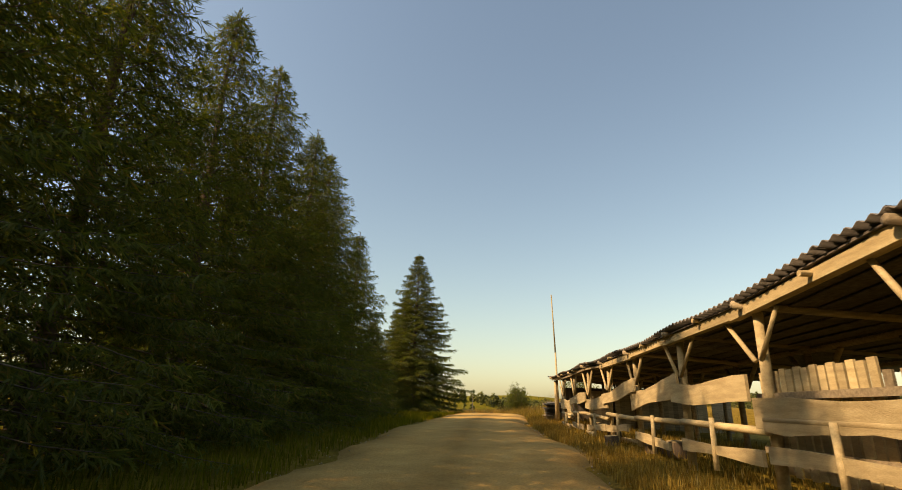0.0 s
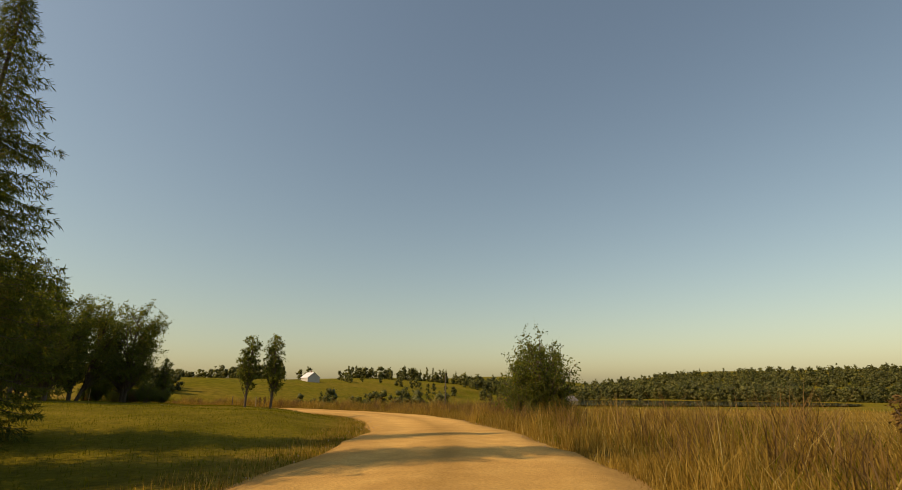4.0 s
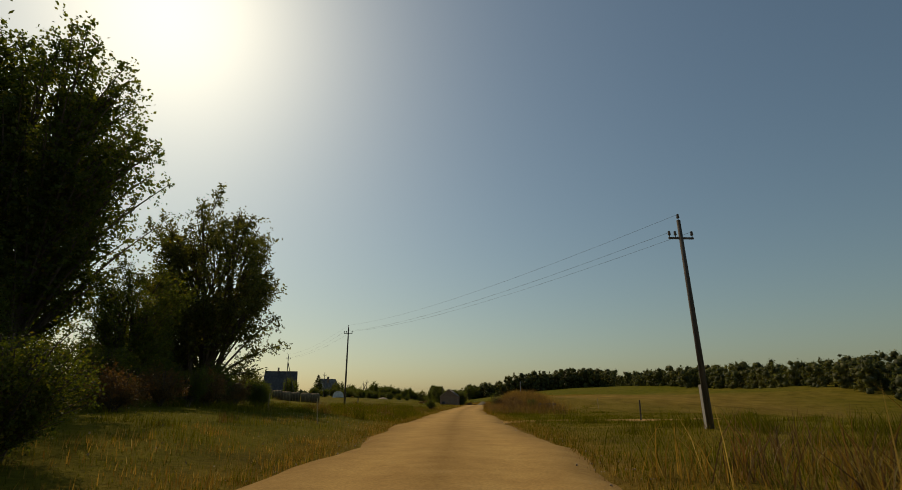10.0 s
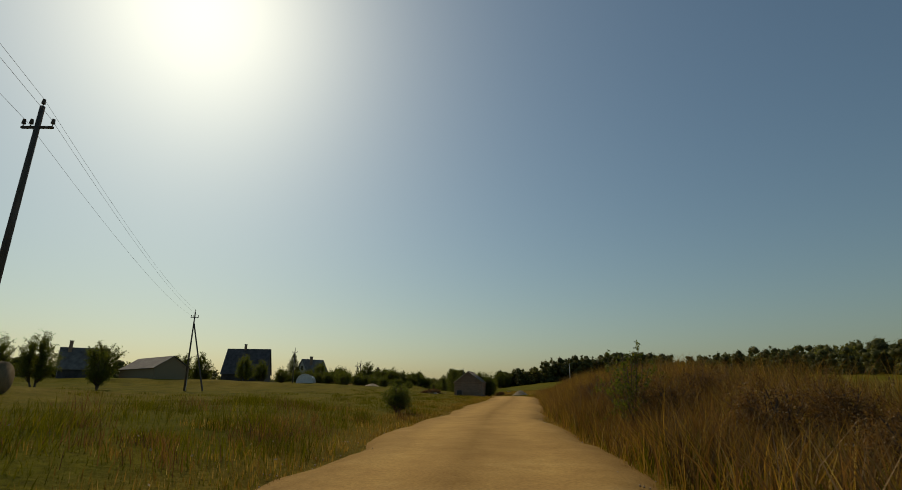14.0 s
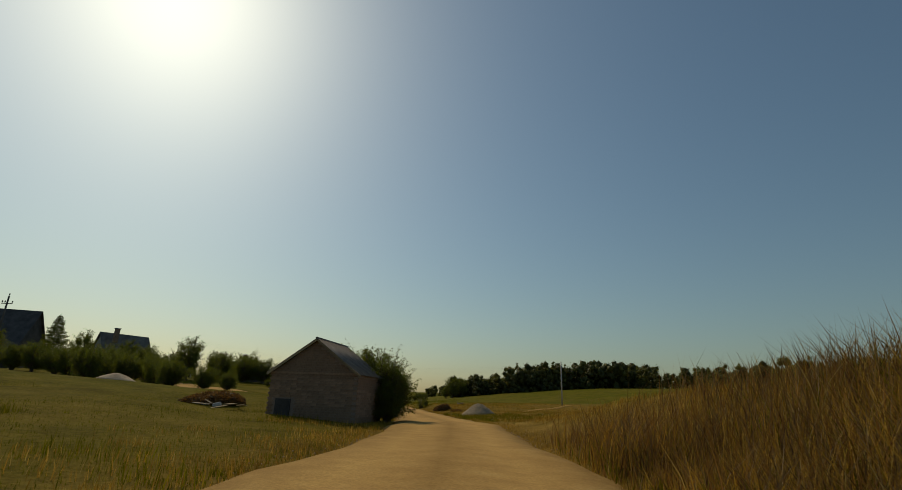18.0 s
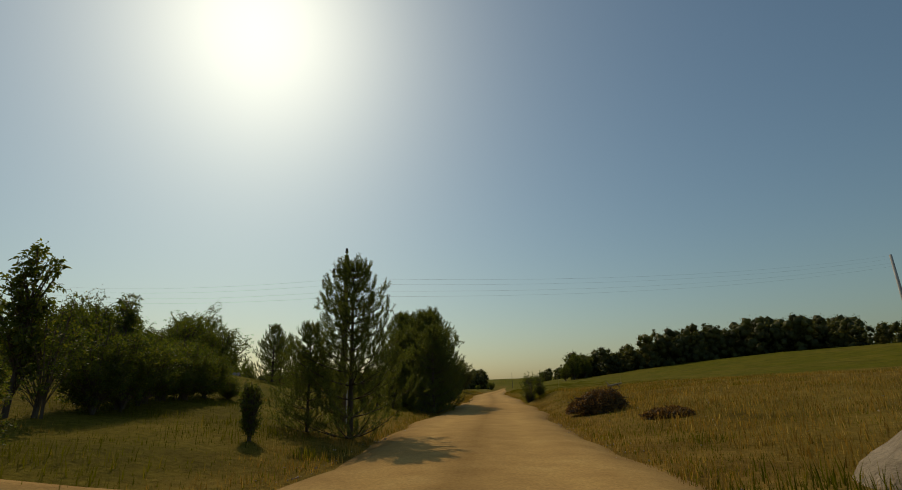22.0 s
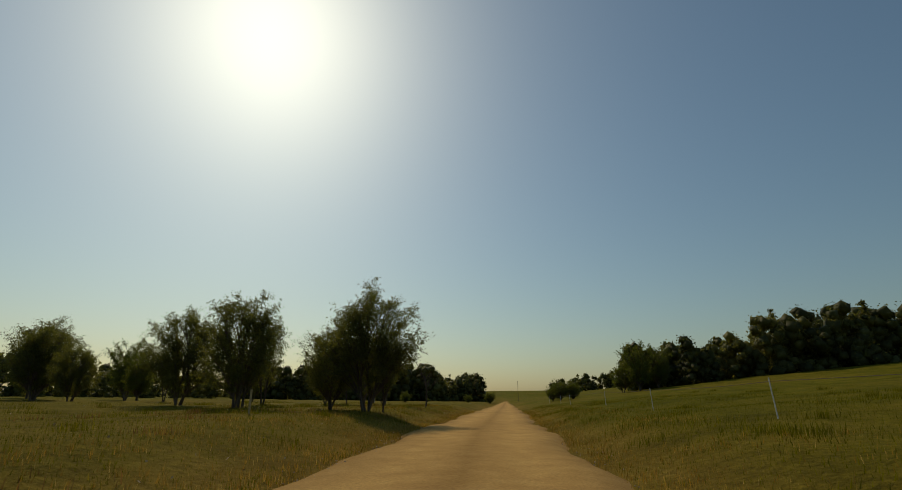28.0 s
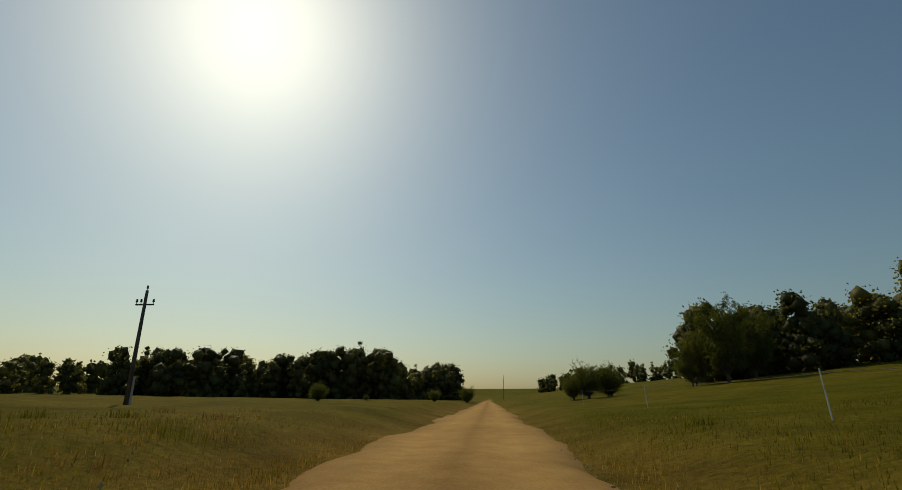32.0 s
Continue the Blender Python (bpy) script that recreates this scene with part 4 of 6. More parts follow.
# left of the straight
plant(BUSH, 76.6, 136.6, 0.55, 0)
for x, y, s, tn in [(72.6, 193.0, 1.02, 0), (73.6, 192.8, 0.98, 70), (71.6, 193.2, 0.95, 140), (74.3, 192.3, 0.78, 200), (74.5, 191.4, 0.55, 260), (73.3, 193.7, 0.78, 30)]:
    plant(PEAR, x, y, s, tn)
for x, y, s, tn in [(66.0, 224.3, 0.8, 0), (64.8, 224.1, 0.48, 90)]:
    plant(PINE_A, x, y, s, tn, stretch=1.12)
for k, (x, y, s) in enumerate([(62.9, 238.4, 0.88), (61.5, 240.7, 1.06), (60.8, 243.3, 1.2), (59.8, 245.9, 1.18), (58.5, 248.4, 1.2), (57.6, 250.8, 1.2), (56.5, 253.0, 1.15), (60.2, 240.6, 0.8), (58.6, 243.6, 1.1), (57.2, 247.6, 1.2), (56.2, 251.0, 1.1)]):
    plant(PINE_A if k % 2 else PINE_B, x, y, s, k * 77)
for x, y, s, tn in [(61.2, 231.8, 0.85, 0), (60.8, 234.3, 1.0, 50), (60.3, 236.8, 1.0, 100), (60.5, 238.3, 0.85, 10), (65.2, 221.4, 0.76, 70), (59.8, 215.3, 1.0, 20), (61.8, 215.5, 0.9, 90), (65.4, 216.3, 0.75, 140)]:
    plant(THUJA, x, y, s, tn)
for x, y, s in [(44.5, 255.5, 0.75), (46.8, 257.5, 0.65), (48.2, 258.2, 0.55)]:
    plant(PINE_B, x, y, s, x * 33)
plant(SHRUB, 65.8, 250.9, 0.72, 0)
plant(SHRUB, 66.5, 251.3, 0.6, 130)
plant(BUSH, 65.8, 251.2, 0.36, 90)
plant(BUSH, 66.6, 251.3, 0.3, 20)
# the garden behind the wire fence
for p, x, y, s in [(BUSH, 43.5, 272.5, 0.95), (BUSH, 41.0, 277, 1.0), (BUSH, 39.5, 283.5, 1.1), (BUSH, 41.5, 287.5, 1.0), (BUSH, 37.0, 268, 1.0), (BUSH, 33, 264, 1.2), (SHRUB, 42.6, 284.0, 0.8), (SPRUCE_C, 36, 263, 0.4), (ALDER, 28, 262, 0.5), (ALDER, 24, 268, 0.55)]:
    plant(p, x, y, s, x * 50)
# pasture willows
for p, x, y, s, tn in [(WILLOW_A, 40.1, 312.8, 0.88, 0), (WILLOW_B, 40.6, 313.6, 0.55, 70), (WILLOW_A, 37.7, 313.0, 0.62, 60), (WILLOW_A, 33.2, 311.0, 0.84, 120), (WILLOW_A, 26.6, 313.6, 0.82, 200), (WILLOW_B, 30.5, 316.5, 0.74, 20),
                       (WILLOW_C, 32.3, 330.4, 0.8, 0), (WILLOW_C, 30.2, 330.6, 0.74, 100), (WILLOW_C, 25.6, 331.6, 0.84, 210), (WILLOW_C, 28.2, 331.0, 0.74, 300),
                       (WILLOW_A, 10.8, 336.3, 0.7, 0), (WILLOW_A, 1.6, 320.8, 1.0, 90), (WILLOW_A, 4.6, 319.0, 0.9, 40), (WILLOW_A, 12, 317, 0.62, 190), (ALDER, 8, 326, 0.5, 70), (WILLOW_B, 16, 322, 0.6, 10), (ALDER, -6, 336, 0.8, 40), (WILLOW_A, 14, 335, 0.7, 40), (ALDER, -14, 330, 0.8, 140)]:
    plant(p, x, y, s, tn)
plant(DEAD, 36.4, 330.1, 0.88, 0, (0, 4))
plant(ALDER, 54.8, 395.0, 1.0, 0)
plant(ALDER, 51.6, 396.5, 0.66, 90)
plant(ALDER, 58.6, 398.0, 0.9, 190)
for x, y, s in [(8.5, 388.0, 0.8), (11.8, 422, 0.8), (40.2, 390.0, 1.35), (42.4, 391.5, 1.25), (38.6, 391.0, 0.95), (11.4, 446.0, 1.3), (8.0, 402, 0.3)]:
    plant(BUSH, x, y, s, x * 20)
# shrubs along the bank before the farmhouse
for p, x, y, s in [(PEAR, 45.2, 224.2, 0.95), (PEAR, 43.8, 226.4, 0.95), (BUSH, 46.2, 229.0, 1.25), (BUSH, 48.2, 229.6, 1.2), (ALDER, 42.6, 221.6, 0.55), (SAPLING, 53.3, 227.4, 0.75), (SAPLING, 52.9, 227.9, 0.68), (BUSH, 52.8, 231.3, 1.05), (BUSH, 54.1, 231.8, 0.95), (BUSH, 44.6, 231.5, 1.4), (BUSH, 50.8, 233.5, 1.2), (PEAR, 41.0, 223.0, 0.9), (BUSH, 50.0, 230.6, 0.8),
                   (PINE_B, 50.2, 240.9, 0.72), (PINE_A, 48.0, 244.6, 0.66), (PINE_B, 48.8, 246.6, 0.56), (SAPLING, 61.2, 219.0, 0.8), (SHRUB, 61.4, 219.4, 0.8), (BUSH, 60.8, 221.0, 0.7), (BUSH, 60.2, 222.2, 0.74), (BUSH, 59.6, 223.4, 0.7), (BUSH, 59.0, 224.6, 0.68), (BUSH, 58.6, 225.9, 0.72), (BUSH, 58.2, 227.2, 0.66), (SHRUB, 58.8, 225.4, 0.7), (SHRUB, 60.4, 221.4, 0.8), (SHRUB, 60.6, 221.9, 0.6), (SHRUB, 59.9, 223.0, 0.6), (SHRUB, 59.3, 224.2, 0.55), (BUSH, 58.5, 228.0, 0.35), (BUSH, 51.4, 225.0, 0.3), (BUSH, 38.0, 221.5, 1.0), (BUSH, 35.6, 219.0, 1.1)]:
    plant(p, x, y, s, x * 61)
# trees about the village
for p, x, y, s in [(ALDER, 30.5, 163.4, 0.62), (ALDER, 22.7, 162, 0.72), (ALDER, 17, 160.6, 0.7), (ALDER, 21, 143, 1.0), (ALDER, 24, 140, 0.9), (SPRUCE_C, 23, 147, 0.95), (ALDER, 22, 206, 0.62), (ALDER, 12, 200, 0.6), (ALDER, 2, 190, 0.65), (SPRUCE_C, 24, 222, 0.95), (ALDER, 16, 221, 0.6), (SPRUCE_C, -8, 222, 1.1), (ALDER, -2, 224, 0.9), (ALDER, 26, 232, 0.5), (BUSH, 34, 226, 1.3), (BUSH, 38, 238, 1.2), (BUSH, 30, 236, 1.3), (BUSH, 43, 234, 1.0),
                   (BUSH, 33, 253, 1.2), (BUSH, 50, 232, 0.8), (BUSH, 47, 210, 1.0), (BUSH, 44, 206, 1.1), (BUSH, 41, 211, 1.2), (BUSH, 52, 206, 0.9), (BUSH, 54.5, 207, 0.8), (BUSH, 49.6, 207.4, 0.9), (BUSH, 45.6, 208.6, 1.0), (BUSH, 42.4, 208.4, 1.0), (BUSH, 38.8, 209.6, 1.1), (BUSH, 36.4, 210.6, 1.0), (BUSH, 33.6, 211.0, 1.1), (BUSH, 31.0, 211.2, 1.0), (BUSH, 57.0, 206.4, 0.6), (ALDER, 34, 216, 0.5), (BUSH, 28, 210, 1.2), (BUSH, 22, 252, 1.4)]:
    plant(p, x, y, s, x * 31)
for ob in STAGE:
    for o in (*ob.children_recursive, ob):
        bpy.data.objects.remove(o, do_unlink=True)

# far woods
rng_w = np.random.default_rng(21)
woods("forest_hillside", along([(53, 404), (62, 401), (78, 404)], 7, 3.7, 1.3, rng_w, (0.25, 0.95)), "dark mixed forest along the hillside field", 1, (6.0, 9.6), 0.38, 520)
woods("forest_hillside", along([(80, 405), (104, 414), (135, 424), (150, 420)], 7, 4.0, 1.3, rng_w, (0.25, 0.95)), "dark mixed forest along the hillside field", 15, (8.5, 13.5), 0.42, 520)
woods("forest_slope", along([(164, 172), (166, 215), (164, 263)], 6, 4.4, 1.6, rng_w, (0.97, 0.1)), "dark mixed forest along the far edge of the field", 6, (4.2, 7.4), 0.38, 380)
woods("forest_slope", along([(163, 260), (160, 310), (154, 360), (149, 416)], 6, 5.0, 1.6, rng_w, (0.97, 0.1)), "dark mixed forest along the far edge of the field", 17, (5.0, 9.4), 0.44, 380)
woods("forest_far", along([(420, 330), (450, 430), (400, 560), (260, 640), (140, 700)], 3, 7, 3, rng_w, (0.3, 1.0)), "distant dark line of woods", 2, (10, 17), 1.2, 130)
woods("forest_ahead", along([(4, 640), (24, 622), (46, 606), (80, 600), (130, 596)], 3, 6, 3, rng_w, (0.1, 1.0)), "distant woods along the horizon", 7, (6, 11), 0.9, 180)
woods("forest_east", along([(430, -220), (520, -60), (560, 60), (540, 190), (470, 300)], 4, 7, 3, rng_w, (1.0, 0.2)), "distant woods on the hills beyond the lake", 3, (6, 13), 1.5, 70)
woods("forest_west", along([(-45, 640), (-110, 560), (-150, 470), (-120, 380), (-100, 250), (-60, 170), (-40, 110)], 3, 6, 3, rng_w, (-0.9, 0.4)), "distant dark woods behind the village", 4, (8, 13), 1.3, 75)
woods("copse", along([(0, 474), (-6, 452), (-15, 437), (-28, 427), (-40, 418), (-62, 416)], 6, 3.4, 1.2, rng_w, (-0.35, 0.9)), "dark copse of broad trees beside the road ahead", 5, (5.5, 10.5), 0.4, 430)
spots_e = [(rng_w.uniform(500, 820), rng_w.uniform(-330, 190)) for _ in range(2200)]
woods("forest_hill", [q for q in spots_e if math.sin(q[0] * 0.021 + q[1] * 0.013) + math.sin(q[0] * 0.011 - q[1] * 0.027) > -1.15], "woods and fields scattered over the eastern hill", 12, (6, 12), 1.9, 55)
woods("copse_birches", along([(-8, 444), (-22, 432)], 3, 4.2, 1.2, rng_w, (-0.35, 0.9)), "taller trees rising out of the dark copse", 25, (10.5, 12.5), 0.36, 620)
woods("hedge_west", along([(-62, 416), (-74, 390), (-80, 360), (-76, 330), (-66, 300), (-58, 276)], 3, 4.6, 1.6, rng_w, (-0.9, 0.2)), "dark hedge of trees beyond the pasture", 14, (4, 7), 0.36, 420)
woods("valley_trees", along([(176, 112), (190, 92), (206, 74)], 4, 5.5, 2.5, rng_w, (0.6, 0.8)) + along([(330, 80), (350, 70)], 2, 9, 5, rng_w, (1, 0)) + along([(300, 230), (360, 190), (400, 130), (420, 40)], 2, 11, 6, rng_w, (1, 0.3)), "rounded trees scattered in the green valley", 9, (3.5, 8.5), 0.5, 300)

# ------------------------------------------------------------------ grass
rng_g = np.random.default_rng(31)
for nm, s0, s1, d0, d1, cnt, h, w, mat, lab in [
        ("dry_grass", 184, 276, 2.9, 9, 46000, 0.52, 0.012, M_DRYGRASS, "tall straw-coloured dry grass on the road verge"),
        ("dry_grass", 184, 276, 5, 40, 40000, 0.42, 0.028, M_DRYGRASS, "tall straw-coloured dry grass on the road verge"),
        ("dry_grass", 316, 386, 2.9, 11, 34000, 0.95, 0.012, M_DRYGRASS, "tall straw-coloured dry grass on the road verge"),
        ("green_grass", 312, 386, 2.9, 10, 22000, 0.6, 0.012, M_GRASS, "tall green grass among the dry stalks"),
        ("dry_weeds", 314, 388, 3.2, 10, 48000, 0.95, 0.016, M_WEED, "brown dry weeds among the grass"),
        ("dry_grass", 372, 478, 5.0, 26, 60000, 0.22, 0.016, M_DRYGRASS, "short dry straw-coloured grass in the field"),
        ("dry_grass", 180, 560, 2.4, 3.7, 62000, 0.15, 0.014, M_DRYGRASS, "sparse dry grass at the road's edge"),
        ("dry_grass", 180, 560, -2.4, -3.9, 62000, 0.15, 0.014, M_DRYGRASS, "sparse dry grass at the road's edge"),
        ("green_grass", 200, 330, -2.8, -18, 100000, 0.11, 0.014, M_GRASS, "short green grass on the verge"),
        ("green_grass", 330, 560, -2.8, -16, 145000, 0.10, 0.014, M_GRASS, "short green grass on the verge"),
        ("green_grass", 270, 330, 2.8, 22, 90000, 0.11, 0.014, M_GRASS, "short green grass on the verge"),
        ("green_grass", 400, 570, 2.8, 18, 115000, 0.10, 0.014, M_GRASS, "short green grass on the verge"),
        ("green_grass", 130, 200, -2.8, -9, 30000, 0.25, 0.016, M_GRASS, "short green grass on the verge"),
        ("dry_grass", 174, 206, 2.9, 13, 36000, 0.55, 0.012, M_DRYGRASS, "tall straw-coloured dry grass beyond the shed"),
        ("dry_grass", 140, 186, 2.4, 8, 36000, 0.22, 0.014, M_DRYGRASS, "short dry grass beside the shed")]:
    xs, ys = verge(s0, s1, d0, d1, cnt, rng_g, clear=2.4 if abs(d1) < 4 else 2.75)
    blades(nm, xs, ys, h, w, mat, lab, int(s0 + cnt))

for nm, s0, s1, d0, d1, cnt, each, h, w, mat, lab, size in [
        ("weed_clumps", 262, 335, -4.5, -28, 130, 110, 0.3, 0.013, M_GRASS, "clumps of taller green weeds in the meadow", 0.5),
        ("weed_clumps", 290, 345, -3.4, -12, 120, 120, 0.5, 0.014, M_GRASS, "tall green weeds along the meadow's edge", 0.5),
        ("weed_clumps", 290, 345, -3.2, -11, 60, 80, 0.5, 0.014, M_WEED, "tall brown weeds along the meadow's edge", 0.4),
        ("weed_clumps", 262, 335, -4.0, -26, 40, 60, 0.35, 0.012, M_WEED, "clumps of brown dry weeds in the meadow", 0.4),
        ("weed_clumps", 335, 400, -3.6, -26, 130, 100, 0.26, 0.013, M_GRASS, "clumps of taller green weeds in the meadow", 0.5),
        ("weed_clumps", 420, 560, -3.6, -24, 200, 100, 0.24, 0.013, M_GRASS, "clumps of taller green weeds in the pasture", 0.45),
        ("weed_clumps", 440, 565, -2.9, -7, 260, 60, 0.11, 0.012, M_DRYGRASS, "short dry straw grass along the road's edge", 0.5),
        ("weed_clumps", 440, 565, -3.2, -14, 120, 50, 0.2, 0.012, M_WEED, "brown dry weeds in the pasture", 0.3),
        ("weed_clumps", 400, 565, 2.9, 7, 260, 60, 0.11, 0.012, M_DRYGRASS, "short dry straw grass along the road's edge", 0.5),
        ("weed_clumps", 262, 400, -2.9, -7, 260, 60, 0.2, 0.012, M_DRYGRASS, "short dry straw grass along the road's edge", 0.5),
        ("weed_clumps", 420, 560, -3.2, -20, 70, 60, 0.18, 0.010, M_DRYGRASS, "clumps of dry straw grass in the pasture", 0.4),
        ("weed_clumps", 400, 560, 3.0, 22, 180, 100, 0.22, 0.013, M_GRASS, "clumps of taller green weeds in the pasture", 0.5),
        ("weed_clumps", 400, 470, 3.2, 20, 70, 70, 0.2, 0.011, M_DRYGRASS, "clumps of dry straw grass on the slope", 0.5),
        ("weed_clumps", 284, 330, 3.2, 22, 70, 100, 0.28, 0.013, M_GRASS, "clumps of taller green weeds on the verge", 0.5),
        ("weed_clumps", 452, 480, 3.0, 7, 40, 110, 0.2, 0.013, M_GRASS, "tall green weeds on the verge", 0.4),
        ("weed_clumps", 400, 430, 3.2, 9, 60, 110, 0.3, 0.016, M_GRASS, "green weeds growing by the gravel heap", 0.5),
        ("weed_clumps", 170, 200, 4.6, 11, 90, 70, 1.35, 0.014, M_DRYGRASS, "tall straw-coloured stalks beyond the shed", 0.35),
        ("weed_clumps", 172, 206, 2.9, 9, 70, 120, 0.5, 0.018, M_GRASS, "lush green weeds on the verge by the shed", 0.4),
        ("weed_clumps", 190, 280, 3.0, 12, 210, 80, 1.0, 0.016, M_DRYGRASS, "tall tufts of straw-coloured grass on the verge", 0.35),
        ("weed_clumps", 196, 300, 2.9, 13, 130, 110, 0.6, 0.015, M_GRASS, "green weeds among the straw grass", 0.6),
        ("weed_clumps", 196, 280, 3.6, 10, 190, 70, 1.1, 0.018, M_WEED, "brown dry weeds among the straw grass", 0.3),
        ("weed_clumps", 335, 380, 3.4, 9, 130, 70, 1.15, 0.014, M_DRYGRASS, "tall tufts of straw-coloured grass on the bank", 0.4)]:
    clumps(nm, s0, s1, d0, d1, cnt, each, h, w, mat, lab, int(s0 * 7 + cnt), size)

stones("road_stones", 150, 560, 2.2, 3.3, 6000, 0.015, M_GRAVEL, "loose pale stones along the road's edges", 51)
stones("road_stones", 150, 560, 0.0, 2.2, 3000, 0.012, M_GRAVEL, "small stones scattered on the gravel road", 52)

# small pale flowers and seed heads in the grass
fx, fy = (np.concatenate(v) for v in zip(verge(455, 560, -3.0, -18, 420, rng_g), verge(400, 470, 3.2, 18, 260, rng_g), verge(270, 330, -3.2, -14, 260, rng_g)))
fc = np.stack([fx, fy, ground_z(fx, fy) + rng_g.uniform(0.1, 0.3, len(fx))], 1)
flower_mesh = np_mesh("meadow_flowers", *leaf_quads(fc, rng_g.normal(0, 1, fc.shape), 0.06, 0.05, rng_g), [M_PALE])
tagged(new("meadow_flowers", flower_mesh), "tiny pale flowers scattered in the grass", "flowers", kind="stuff")

# ------------------------------------------------------------------ side tracks, the lake and bare earth
side_track = tagged(strip("side_track", smooth_line([(73.0, 218.2, 0), (68.5, 216.2, 0), (65, 213.9, 0), (61, 212.8, 0), (56, 213.0, 0), (48, 215, 0), (34, 221.5, 0)]), 1.5, 0.05, M_ROAD, 0.02, True), "pale gravel side track branching off the road", "track", kind="structure")
track_mouth = tagged(strip("track_mouth", smooth_line([(73.2, 213.6, 0), (71.2, 214.9, 0), (68.4, 215.6, 0), (65.4, 214.4, 0)]), 1.3, 0.045, M_ROAD, 0.02, True), "worn bare earth where the side track meets the road", "track", kind="structure")
field_track = tagged(strip("field_track", smooth_line([(87.6, 90.5, 0), (92, 94.2, 0), (97, 95.6, 0), (101, 96.4, 0)]), 0.9, 0.04, M_ROAD, 0.02, True), "bare earth field entrance beside the road", "track", kind="structure")
valley_track = tagged(strip("valley_track", smooth_line([(96, 36, 0), (112, 43, 0), (132, 52, 0), (158, 58, 0)]), 1.3, 0.05, M_ROAD, 0.02, True), "sandy track across the green field", "track", kind="structure")
garden_track = tagged(strip("garden_track", smooth_line([(62.0, 259.0, 0), (57, 257.6, 0), (53.8, 256.3, 0), (49, 254.6, 0), (40, 252.5, 0)]), 0.85, 0.05, M_ROAD, 0.02, True), "bare earth drive branching off towards the garden", "track", kind="structure")
heap_track = tagged(strip("heap_track", smooth_line([(79.2, 223.4, 0), (81.5, 226.5, 0), (85, 233, 0), (91.2, 247.5, 0)]), 0.6, 0.04, M_ROAD, 0.02, True), "bare earth pull-in beside the gravel heap", "track", kind="structure")
a = np.linspace(0, 2 * math.pi, 48, endpoint=False)
lake_v = np.stack([410 + 78 * np.cos(a) * (1 + 0.15 * np.sin(3 * a)), 40 + 130 * np.sin(a), 0 * a - 5.7], 1)
bm = bmesh.new()
bm.faces.new([bm.verts.new(v) for v in lake_v])
lake = tagged(new("lake", bm_mesh("lake", bm, M_WATER)), "calm blue lake in the valley", "lake", kind="structure")


# ------------------------------------------------------------------ poles and wires
def power_pole(x, y, top, mat, label, lean=(0.0, 0.0), arms=1, width=0.24, strut=None, turn=12):
    z0 = gz(x, y) - 0.1
    h = top - z0
    ob = thing("utility_pole", pose(x, y, z0, lean[0], lean[1], turn), label, "utility pole", "poles along the road")
    part("shaft", one_beam((0, 0, 0), (0, 0, h), width, sides=10, taper=0.62), mat, ob, smooth=True)
    part("footing", one_beam((0, 0.14, -0.05), (0, 0.14, min(1.6, h / 4)), 0.2, 0.16), M_CONCRETE, ob, "grey concrete footing post") if mat is M_POLE else None
    if arms:
        part("crossarm", one_beam((-0.5, 0, h - 0.75), (0.5, 0, h - 0.75), 0.07, 0.07), M_POLE, ob, "short steel crossarm")
        for dx, dz in ((-0.46, -0.72), (0.46, -0.72), (-0.22, -0.72), (0.0, 0.0)):
            ins = part("insulator", one_beam((dx, 0, h + dz), (dx, 0, h + dz + 0.12), 0.03, sides=6), M_POLE, ob, "steel insulator pin")
            part("cap", one_beam((dx, 0, h + dz + 0.1), (dx, 0, h + dz + 0.26), 0.12, sides=8, taper=0.7), M_POLE, ins, "dark glazed cap")
    if strut:
        part("strut", one_beam((strut[0], strut[1], -0.2), (0, 0, h * 0.86), 0.2, sides=8, taper=0.8), mat, ob, "slanting wooden strut")
    return ob


for x, y, top, strut in [(139.6, 54.0, 4.8, None), (96.3, 83.2, 8.15, None), (69.0, 122.0, 10.25, None), (40.0, 166.4, 11.4, (2.6, -0.6)), (31.6, 208.2, 10.2, None),
                         (38.0, 229.4, 8.9, (-2.2, 0)), (36.4, 231.0, 8.4, (1.4, 0)), (64.0, 227.2, 6.5, None), (26.2, 292.0, 6.9, None), (19.8, 352.3, 6.9, None), (20, 262, 9.0, None), (-4, 300, 9.6, None)]:
    power_pole(x, y, top, M_POLE, "dark weathered utility pole with insulators", (0, 0), 1, strut=strut)
power_pole(88.6, 247.5, 8.6, M_CONCRETE, "pale concrete utility pole standing in the field", (0, 0), 0)
power_pole(2.9, 530.2, 10.4, M_POLE, "distant utility pole beside the road", (0, 0), 0)
power_pole(-14.6, 526.0, 11.4, M_POLE, "distant utility pole beside the road", (0, 0), 0)


def wire(a, b, sag, label="thin sagging power line between the poles", thick=0.005):
    cu = bpy.data.curves.new("power_line", "CURVE")
    cu.dimensions, cu.bevel_depth, cu.bevel_resolution = "3D", thick, 1
    sp = cu.splines.new("POLY")
    sp.points.add(12)
    a, b = Vector(a), Vector(b)
    for k in range(13):
        u = k / 12
        p = a.lerp(b, u)
        sp.points[k].co = (p.x, p.y, p.z - 4 * sag * u * (1 - u), 1)
    cu.materials.append(M_POLE)
    return tagged(new("power_line", cu), label, "wire", "power lines")


